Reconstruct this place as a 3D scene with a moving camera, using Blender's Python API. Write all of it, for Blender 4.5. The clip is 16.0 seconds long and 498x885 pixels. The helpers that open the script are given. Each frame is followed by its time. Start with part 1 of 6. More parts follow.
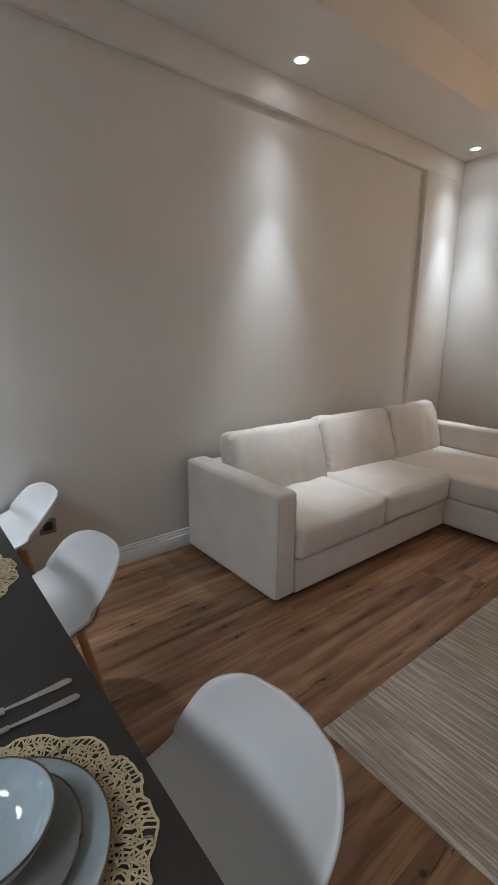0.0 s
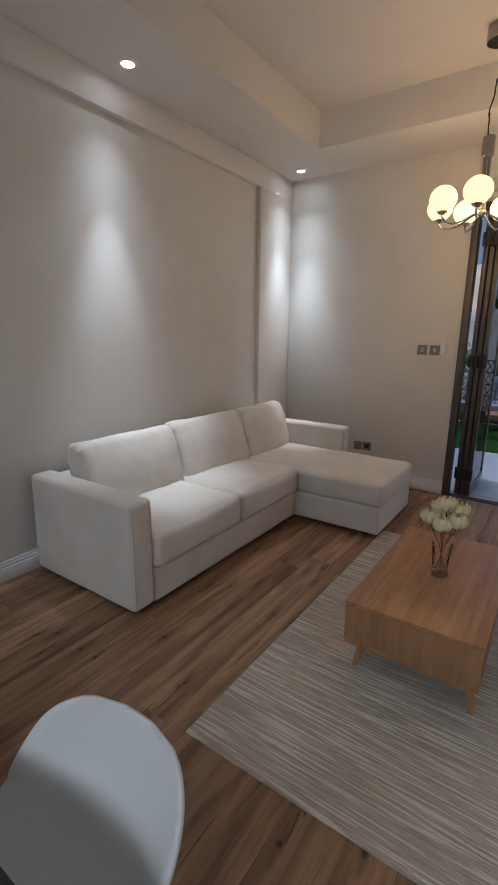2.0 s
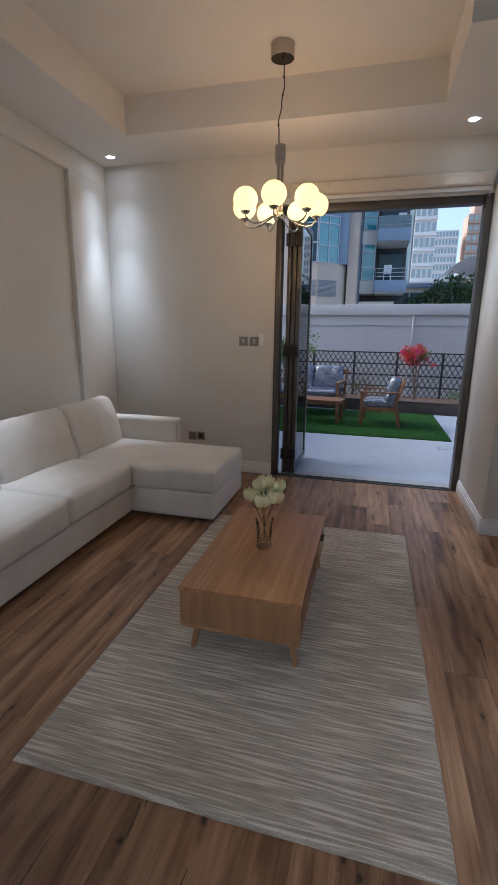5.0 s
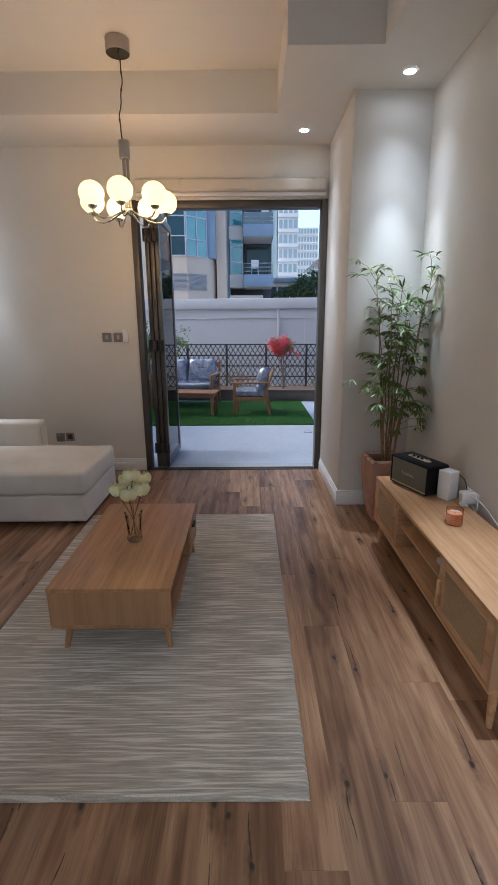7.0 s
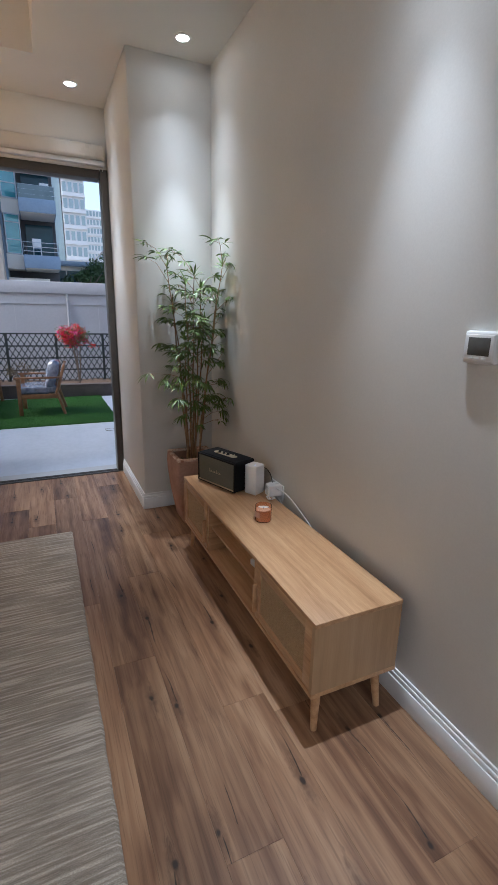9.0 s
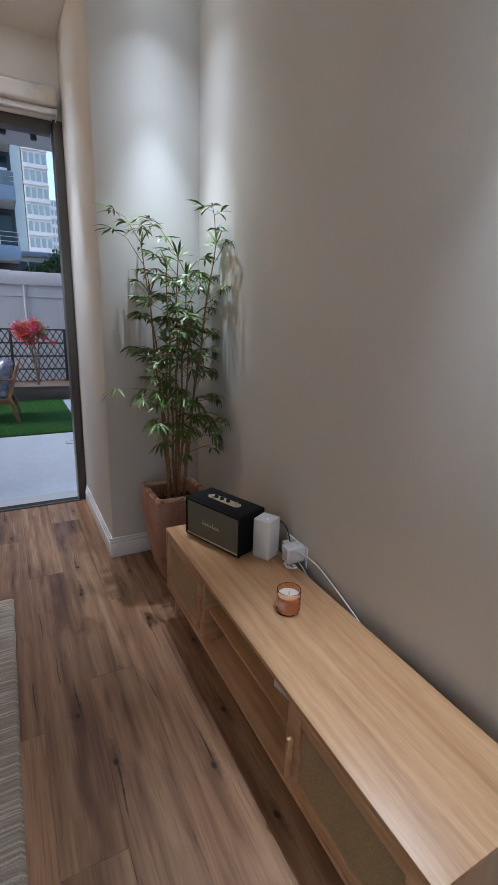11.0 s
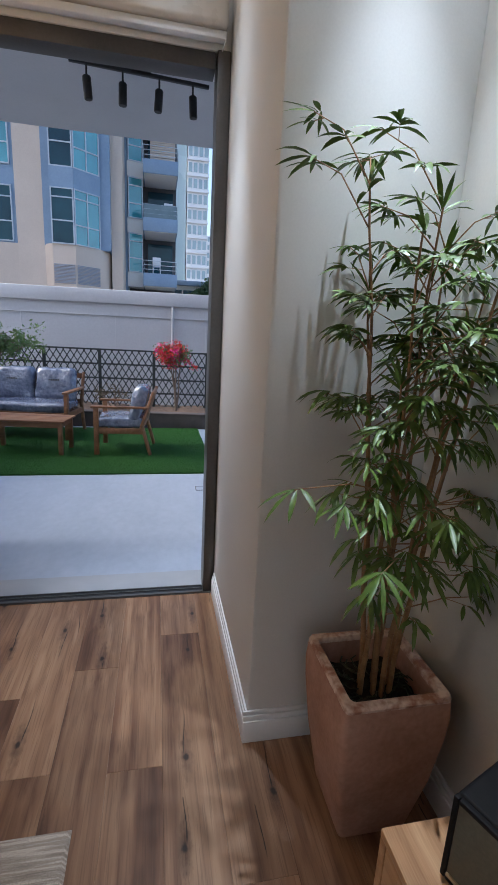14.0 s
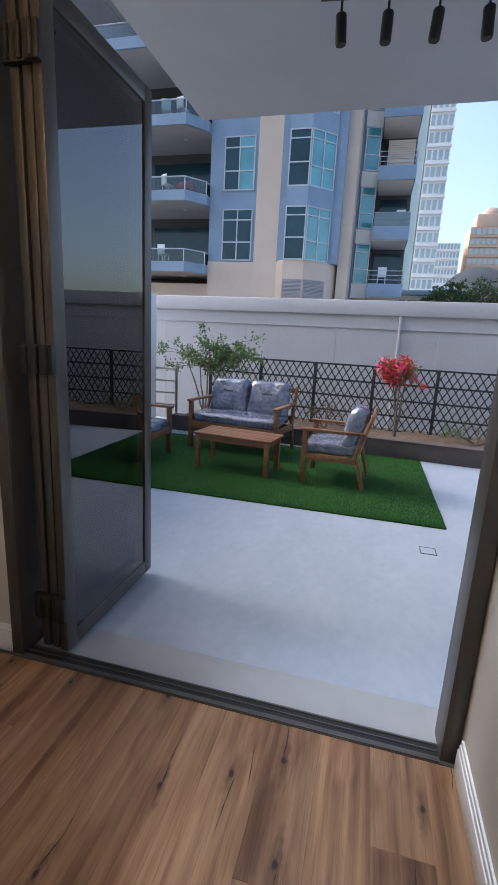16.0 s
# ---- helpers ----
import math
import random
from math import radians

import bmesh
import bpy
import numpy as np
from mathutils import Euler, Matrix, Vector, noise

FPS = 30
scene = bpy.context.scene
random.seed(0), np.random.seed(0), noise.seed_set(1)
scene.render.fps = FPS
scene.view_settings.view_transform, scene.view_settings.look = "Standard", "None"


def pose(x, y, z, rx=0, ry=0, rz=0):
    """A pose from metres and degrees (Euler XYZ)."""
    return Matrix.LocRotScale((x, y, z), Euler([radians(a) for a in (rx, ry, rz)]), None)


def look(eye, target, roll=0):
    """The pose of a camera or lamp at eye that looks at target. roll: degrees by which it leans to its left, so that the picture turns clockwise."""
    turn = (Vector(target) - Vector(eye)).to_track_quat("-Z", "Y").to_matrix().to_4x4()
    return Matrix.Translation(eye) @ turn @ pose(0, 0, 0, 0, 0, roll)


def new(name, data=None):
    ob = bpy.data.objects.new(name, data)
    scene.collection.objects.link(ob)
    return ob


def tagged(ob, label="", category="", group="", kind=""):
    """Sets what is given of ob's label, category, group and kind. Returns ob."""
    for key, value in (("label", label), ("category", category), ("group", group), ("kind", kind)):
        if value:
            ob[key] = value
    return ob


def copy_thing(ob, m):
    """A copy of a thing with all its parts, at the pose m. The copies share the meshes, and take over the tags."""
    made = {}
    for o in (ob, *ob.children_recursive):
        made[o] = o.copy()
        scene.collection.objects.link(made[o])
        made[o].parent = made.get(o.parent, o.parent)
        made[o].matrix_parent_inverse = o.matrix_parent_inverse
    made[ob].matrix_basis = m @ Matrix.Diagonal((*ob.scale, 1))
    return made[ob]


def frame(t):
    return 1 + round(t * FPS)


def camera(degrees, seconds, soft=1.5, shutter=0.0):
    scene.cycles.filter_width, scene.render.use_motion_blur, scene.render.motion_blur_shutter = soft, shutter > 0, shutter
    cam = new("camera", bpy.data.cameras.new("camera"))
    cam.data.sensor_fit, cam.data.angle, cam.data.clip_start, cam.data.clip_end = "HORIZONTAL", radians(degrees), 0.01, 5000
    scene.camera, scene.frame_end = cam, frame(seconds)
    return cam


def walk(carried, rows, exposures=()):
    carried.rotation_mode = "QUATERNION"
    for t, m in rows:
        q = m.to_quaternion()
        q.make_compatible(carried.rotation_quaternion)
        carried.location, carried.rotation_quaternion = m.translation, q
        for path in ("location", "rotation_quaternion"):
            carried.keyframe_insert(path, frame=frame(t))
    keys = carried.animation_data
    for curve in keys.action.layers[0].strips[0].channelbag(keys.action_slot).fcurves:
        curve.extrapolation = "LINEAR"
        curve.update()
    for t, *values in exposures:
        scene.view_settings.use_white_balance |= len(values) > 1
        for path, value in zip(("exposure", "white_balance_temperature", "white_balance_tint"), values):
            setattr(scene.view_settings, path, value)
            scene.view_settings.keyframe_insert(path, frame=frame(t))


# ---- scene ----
cam = camera(57.3, 16.0, soft=1.0)
PATH = [
    (0, (-1.028, -4.481, 1.429), (-2.545, -3.27, 0.95), 0.6),
    (0.5, (-1.021, -4.471, 1.45), (-2.416, -3.121, 0.97), 1.0),
    (1, (-1.003, -4.463, 1.449), (-2.291, -3.007, 0.978), 1.0),
    (1.5, (-0.984, -4.457, 1.451), (-2.173, -2.918, 0.984), 1.0),
    (2, (-0.953, -4.434, 1.444), (-2.052, -2.827, 0.986), 0.8),
    (2.5, (-0.938, -4.425, 1.436), (-1.933, -2.751, 0.979), 0.8),
    (3, (-0.935, -4.418, 1.434), (-1.825, -2.687, 0.973), 1.1),
    (3.5, (-0.927, -4.411, 1.433), (-1.718, -2.634, 0.968), 1.4),
    (4, (-0.902, -4.399, 1.435), (-1.594, -2.582, 0.964), 1.4),
    (6.5, (-0.745, -4.467, 1.438), (-0.889, -2.532, 0.95), -0.5),
    (7, (-0.702, -4.498, 1.445), (-0.704, -2.561, 0.944), -0.4),
    (7.5, (-0.643, -4.505, 1.448), (-0.485, -2.579, 0.93), -0.1),
    (8, (-0.593, -4.483, 1.448), (-0.232, -2.589, 0.916), 0.0),
    (8.5, (-0.574, -4.37, 1.429), (0.021, -2.536, 0.897), 0.3),
    (9, (-0.593, -4.219, 1.433), (0.2, -2.463, 0.897), 1.1),
    (11.5, (-0.345, -3.277, 1.411), (0.565, -1.581, 0.868), 2.0),
    (12, (-0.274, -3.085, 1.384), (0.587, -1.355, 0.87), 2.6),
    (12.5, (-0.272, -2.893, 1.385), (0.557, -1.144, 0.884), 3.1),
    (13, (-0.305, -2.685, 1.397), (0.42, -0.886, 0.908), 2.9),
    (13.5, (-0.294, -2.451, 1.375), (0.25, -0.587, 0.897), 2.7),
    (14, (-0.288, -2.243, 1.376), (0.11, -0.338, 0.916), 2.9),
    (14.5, (-0.31, -2.02, 1.383), (-0.048, -0.092, 0.922), 2.7),
    (15, (-0.341, -1.817, 1.379), (-0.305, 0.127, 0.91), 2.7),
    (15.5, (-0.348, -1.599, 1.385), (-0.573, 0.333, 0.919), 2.9),
    (16, (-0.41, -1.42, 1.375), (-0.885, 0.468, 0.919), 3.0),
]
walk(cam, [(t, look(eye, target, roll)) for t, eye, target, roll in PATH], exposures=[(0.0, 1.3, 6300, 10), (1.5, 1.28, 6150, 10), (4.0, 1.08, 5780, 10), (6.5, 1.28, 5850, 10), (7.0, 1.45, 5900, 10), (9.0, 1.36, 5940, 10), (12.0, 1.22, 5780, 10), (12.6, 1.32, 5780, 10), (13.0, 1.55, 5750, 10), (13.6, 1.45, 5780, 10), (14.5, 1.18, 5900, 10), (16.0, 1.36, 6150, 10)])


# ---- light ----
world = bpy.data.worlds.new("sky")
scene.world = world
world.use_nodes = True
wn = world.node_tree
sky = wn.nodes.new("ShaderNodeTexSky")
sky.sky_type, sky.sun_disc = "NISHITA", False
sky.sun_elevation, sky.sun_rotation = radians(40), radians(-80)
sky.air_density, sky.dust_density = 1.0, 4.0
wn.links.new(sky.outputs[0], wn.nodes["Background"].inputs[0])
wn.nodes["Background"].inputs[1].default_value = 0.15


def lamp(name, kind, power, colour, m, **more):
    data = bpy.data.lights.new(name, kind)
    data.energy, data.color = power, colour
    ob = new(name, data)
    ob.matrix_world = m
    if kind == "SUN":
        data.angle = more["angle"]
    if kind == "SPOT":
        data.spot_size, data.spot_blend, data.shadow_soft_size = radians(more["cone"]), more["blend"], more["radius"]
    if kind == "POINT":
        data.shadow_soft_size = more["radius"]
    return ob


lamp("sun", "SUN", 0.35, (1.0, 0.95, 0.88), look((-9.85, 1.74, 8.4), (0, 0, 0)), angle=radians(14))

DOWNLIGHTS = [(-3.27, -0.243), (-3.28, -2.325), (-3.28, -4.41), (0.308, -1.194), (0.308, -3.0),
              (0.308, -4.9), (-0.244, -0.32)]
PENDANT = (-1.54, -1.0)
CEIL, TRAY = 2.96, 3.235
for px, py in DOWNLIGHTS:
    for name, power, cone in (("downlight_beam", 66, 40), ("downlight_halo", 6.5, 60), ("downlight_spill", 5.5, 86)):
        lamp(name, "SPOT", power, (0.86, 0.93, 1.0), pose(px, py, CEIL - 0.012), cone=cone, blend=1.0, radius=0.016)
# fill lamps added to brighten the room, unseen behind the walk
FILL_SPOTS = [(-2.5, -6.3), (-0.5, -6.3)]
for px, py in FILL_SPOTS:
    lamp("unseen_fill", "SPOT", 130, (0.84, 0.92, 1.0), pose(px, py, CEIL - 0.012), cone=150, blend=1.0, radius=0.45)


# ---- building blocks ----
def finish(name, bm, material, sharp=38):
    bmesh.ops.recalc_face_normals(bm, faces=bm.faces[:])
    me = bpy.data.meshes.new(name)
    bm.to_mesh(me)
    bm.free()
    me.polygons.foreach_set("use_smooth", [True] * len(me.polygons))
    me.set_sharp_from_angle(angle=radians(sharp))
    for m in material if isinstance(material, (list, tuple)) else [material]:
        me.materials.append(m)
    return me


def part(name, bm, material, parent, label="", sharp=38):
    """One mesh under a thing or a part."""
    ob = new(name, finish(name, bm, material, sharp))
    ob.parent = parent
    return tagged(ob, label)


def solid(name, bm, material, label, category, group="", kind="", m=None, sharp=38):
    """A thing or a piece of the setting that is one mesh."""
    ob = new(name, finish(name, bm, material, sharp))
    if m is not None:
        ob.matrix_basis = m
    return tagged(ob, label, category, group, kind)


def thing(name, label, category, m=None, group="", kind=""):
    ob = new(name)
    ob.empty_display_size = 0.1
    if m is not None:
        ob.matrix_basis = m
    return tagged(ob, label, category, group, kind)


def box(bm, x0, y0, z0, x1, y1, z1, bevel=0.0, seg=2, m=None):
    made = bmesh.ops.create_cube(bm, size=1, matrix=Matrix.LocRotScale(((x0 + x1) / 2, (y0 + y1) / 2, (z0 + z1) / 2), None, (abs(x1 - x0), abs(y1 - y0), abs(z1 - z0))))["verts"]
    if m is not None:
        bmesh.ops.transform(bm, matrix=m, verts=made)
    if bevel:
        edges = list({e for v in made for e in v.link_edges})
        bmesh.ops.bevel(bm, geom=edges, offset=bevel, segments=seg, affect="EDGES", profile=0.5, clamp_overlap=True)
    return bm


def boxed(*args, **kw):
    return box(bmesh.new(), *args, **kw)


def tube(bm, points, r, seg=8, caps=True):
    """A round bar along points; r is one radius or one for each point."""
    points = [Vector(p) for p in points]
    radii = r if isinstance(r, (list, tuple)) else [r] * len(points)
    rings, side = [], None
    for i, p in enumerate(points):
        way = (points[min(i + 1, len(points) - 1)] - points[max(i - 1, 0)]).normalized()
        if side is None:
            side = way.orthogonal().normalized()
        side = (side - way * side.dot(way)).normalized()
        up = way.cross(side)
        rings.append([bm.verts.new(p + radii[i] * (math.cos(a) * side + math.sin(a) * up)) for a in (2 * math.pi * k / seg for k in range(seg))])
    for a, b in zip(rings, rings[1:]):
        for k in range(seg):
            bm.faces.new((a[k], a[(k + 1) % seg], b[(k + 1) % seg], b[k]))
    if caps:
        bm.faces.new(rings[0][::-1])
        bm.faces.new(rings[-1])
    return bm


def lathe(bm, profile, seg=32, centre=(0, 0, 0)):
    """Turns (radius, height) pairs round the z axis."""
    c, rings = Vector(centre), []
    for r, z in profile:
        if r < 1e-5:
            rings.append([bm.verts.new(c + Vector((0, 0, z)))])
        else:
            rings.append([bm.verts.new(c + Vector((r * math.cos(a), r * math.sin(a), z))) for a in (2 * math.pi * k / seg for k in range(seg))])
    for a, b in zip(rings, rings[1:]):
        for k in range(seg):
            quad = [a[k % len(a)], a[(k + 1) % len(a)], b[(k + 1) % len(b)], b[k % len(b)]]
            quad = [v for i, v in enumerate(quad) if v not in quad[:i]]
            if len(quad) > 2:
                bm.faces.new(quad)
    return bm


def soft(bm, size, centre, r=0.04, puff=(0, 0, 0), wave=0.0, n=10, seed=0, m=None, pinch=0.0):
    """A stuffed box: rounded edges, faces that bulge, cloth that undulates."""
    half = [s / 2 for s in size]
    grids = []
    for h in half:
        rr = min(r, h * 0.98)
        ends = [-h + rr * k / 4 for k in range(4)]
        inner = [-(h - rr) + 2 * (h - rr) * k / n for k in range(n + 1)]
        grids.append(ends + inner + [-v for v in ends[::-1]])
    found = {}

    def vert(p):
        key = tuple(round(v, 6) for v in p)
        if key not in found:
            inner = Vector([max(-(h - min(r, h * 0.98)), min(h - min(r, h * 0.98), v)) for v, h in zip(p, half)])
            d = Vector(p) - inner
            q = inner + d.normalized() * min(r, min(half) * 0.98) if d.length > 1e-7 else Vector(p)
            u = [v / h for v, h in zip(p, half)]
            for a in range(3):
                b, c = (a + 1) % 3, (a + 2) % 3
                q[a] += u[a] * puff[a] * (1 - u[b] ** 2) * (1 - u[c] ** 2)
            if pinch:
                k = (u[1] * u[2]) ** 4
                q[0] *= 1 - pinch * abs(k)
                q[0] += 0.006 * math.sin(26 * (abs(u[1]) + abs(u[2]))) * (max(abs(u[1]), abs(u[2])) ** 6) * (1 if u[0] > 0 else -1)
            if wave:
                q += wave * noise.noise_vector(q * 5 + Vector((seed * 7.3, seed * 3.1, 0)))
                q += 0.35 * wave * noise.noise_vector(q * 17 + Vector((seed * 1.3, 0, seed)))
            q += Vector(centre)
            found[key] = bm.verts.new(m @ q if m is not None else q)
        return found[key]

    for a in range(3):
        b, c = (a + 1) % 3, (a + 2) % 3
        for s in (-1, 1):
            for i in range(len(grids[b]) - 1):
                for j in range(len(grids[c]) - 1):
                    quad = []
                    for di, dj in ((0, 0), (1, 0), (1, 1), (0, 1)):
                        p = [0, 0, 0]
                        p[a], p[b], p[c] = s * half[a], grids[b][i + di], grids[c][j + dj]
                        quad.append(vert(p))
                    if len(set(quad)) == 4:
                        bm.faces.new(quad if s > 0 else quad[::-1])
    return bm


# ---- materials ----
def nodes_of(name):
    m = bpy.data.materials.new(name)
    m.use_nodes = True
    return m, m.node_tree, m.node_tree.nodes["Principled BSDF"]


def mat(name, dark, light, rough=0.6, scale=6.0, stretch=(1, 1, 1), bump=0.1, fine=90.0, metal=0.0, vary=0.0, spread=0.15, coat=0.0, spec=0.5, depth=0.002, sheen=0.0, through_light=0.0):
    """Mottled between two colours, with fine relief; vary: how much single pieces differ in brightness."""
    m, nt, bsdf = nodes_of(name)
    add, link = nt.nodes.new, nt.links.new
    co, info, shift = add("ShaderNodeTexCoord"), add("ShaderNodeObjectInfo"), add("ShaderNodeVectorMath")
    shift.operation = "MULTIPLY_ADD"
    link(info.outputs["Random"], shift.inputs[0])
    shift.inputs[1].default_value = (37, 53, 19)
    link(co.outputs["Object"], shift.inputs[2])
    mp = add("ShaderNodeMapping")
    mp.inputs["Scale"].default_value = stretch
    link(shift.outputs[0], mp.inputs[0])
    n1, n2, n3 = add("ShaderNodeTexNoise"), add("ShaderNodeTexNoise"), add("ShaderNodeMix")
    for n, s, d in ((n1, scale, 6), (n2, fine, 3)):
        n.inputs["Scale"].default_value, n.inputs["Detail"].default_value = s, d
        link(mp.outputs[0], n.inputs["Vector"])
    blend = add("ShaderNodeMix")
    blend.inputs["Factor"].default_value = 0.35
    link(n1.outputs["Fac"], blend.inputs["A"])
    link(n2.outputs["Fac"], blend.inputs["B"])
    rng = add("ShaderNodeMapRange")
    rng.inputs["From Min"].default_value, rng.inputs["From Max"].default_value = 0.5 - spread, 0.5 + spread
    link(blend.outputs["Result"], rng.inputs["Value"])
    n3.data_type = "RGBA"
    n3.inputs["A"].default_value, n3.inputs["B"].default_value = (*dark, 1), (*light, 1)
    link(rng.outputs["Result"], n3.inputs["Factor"])
    hsv = add("ShaderNodeHueSaturation")
    val = add("ShaderNodeMapRange")
    val.inputs["To Min"].default_value, val.inputs["To Max"].default_value = 1 - vary, 1 + vary
    link(info.outputs["Random"], val.inputs["Value"])
    link(val.outputs["Result"], hsv.inputs["Value"])
    link(n3.outputs["Result"], hsv.inputs["Color"])
    link(hsv.outputs[0], bsdf.inputs["Base Color"])
    rr = add("ShaderNodeMapRange")
    rr.inputs["To Min"].default_value, rr.inputs["To Max"].default_value = max(rough - 0.08, 0.02), min(rough + 0.08, 1)
    link(n1.outputs["Fac"], rr.inputs["Value"])
    link(rr.outputs["Result"], bsdf.inputs["Roughness"])
    bsdf.inputs["Metallic"].default_value, bsdf.inputs["Coat Weight"].default_value = metal, coat
    bsdf.inputs["Specular IOR Level"].default_value, bsdf.inputs["Sheen Weight"].default_value = spec, sheen
    bsdf.inputs["Subsurface Weight"].default_value = through_light
    bsdf.inputs["Subsurface Scale"].default_value = 0.02
    if bump:
        bp = add("ShaderNodeBump")
        bp.inputs["Strength"].default_value, bp.inputs["Distance"].default_value = bump, depth
        link(n2.outputs["Fac"], bp.inputs["Height"])
        link(bp.outputs[0], bsdf.inputs["Normal"])
    return m


def timber(name, colours, along="y", scale=1.0, rough=0.45, vary=0.12, bump=0.12):
    """Wood with grain along one axis and streaks; every piece has its own figure."""
    m, nt, bsdf = nodes_of(name)
    add, link = nt.nodes.new, nt.links.new
    co, info, shift = add("ShaderNodeTexCoord"), add("ShaderNodeObjectInfo"), add("ShaderNodeVectorMath")
    shift.operation = "MULTIPLY_ADD"
    link(info.outputs["Random"], shift.inputs[0])
    shift.inputs[1].default_value = (41, 67, 23)
    link(co.outputs["Object"], shift.inputs[2])
    bend = add("ShaderNodeTexNoise")
    bend.inputs["Scale"].default_value = 2.2 * scale
    link(shift.outputs[0], bend.inputs["Vector"])
    warp = add("ShaderNodeVectorMath")
    warp.operation = "MULTIPLY_ADD"
    link(bend.outputs["Color"], warp.inputs[0])
    warp.inputs[1].default_value = (0.02, 0.02, 0.02)
    link(shift.outputs[0], warp.inputs[2])
    axis = "xyz".index(along)
    long, mid = [24.0 * scale] * 3, [8.0 * scale] * 3
    long[axis], mid[axis] = 0.7 * scale, 0.55 * scale
    streaks = []
    for st, d in ((mid, 4), (long, 6), ([v * 7 for v in long], 3)):
        mp, n = add("ShaderNodeMapping"), add("ShaderNodeTexNoise")
        mp.inputs["Scale"].default_value = st
        link(warp.outputs[0], mp.inputs[0])
        link(mp.outputs[0], n.inputs["Vector"])
        n.inputs["Scale"].default_value, n.inputs["Detail"].default_value = 1.0, d
        streaks.append(n)
    a, b = add("ShaderNodeMix"), add("ShaderNodeMix")
    a.inputs["Factor"].default_value, b.inputs["Factor"].default_value = 0.5, 0.22
    link(streaks[0].outputs["Fac"], a.inputs["A"])
    link(streaks[1].outputs["Fac"], a.inputs["B"])
    link(a.outputs["Result"], b.inputs["A"])
    link(streaks[2].outputs["Fac"], b.inputs["B"])
    ramp = add("ShaderNodeValToRGB")
    while len(ramp.color_ramp.elements) < len(colours):
        ramp.color_ramp.elements.new(0.5)
    for e, (p, c) in zip(ramp.color_ramp.elements, colours):
        e.position, e.color = p, (*c, 1)
    link(b.outputs["Result"], ramp.inputs["Fac"])
    hsv, val = add("ShaderNodeHueSaturation"), add("ShaderNodeMapRange")
    val.inputs["To Min"].default_value, val.inputs["To Max"].default_value = 1 - vary, 1 + vary
    link(info.outputs["Random"], val.inputs["Value"])
    link(val.outputs["Result"], hsv.inputs["Value"])
    link(ramp.outputs["Color"], hsv.inputs["Color"])
    link(hsv.outputs[0], bsdf.inputs["Base Color"])
    rr = add("ShaderNodeMapRange")
    rr.inputs["To Min"].default_value, rr.inputs["To Max"].default_value = rough + 0.1, rough - 0.1
    link(b.outputs["Result"], rr.inputs["Value"])
    link(rr.outputs["Result"], bsdf.inputs["Roughness"])
    bp = add("ShaderNodeBump")
    bp.inputs["Strength"].default_value, bp.inputs["Distance"].default_value = bump, 0.002
    link(b.outputs["Result"], bp.inputs["Height"])
    link(bp.outputs[0], bsdf.inputs["Normal"])
    return m


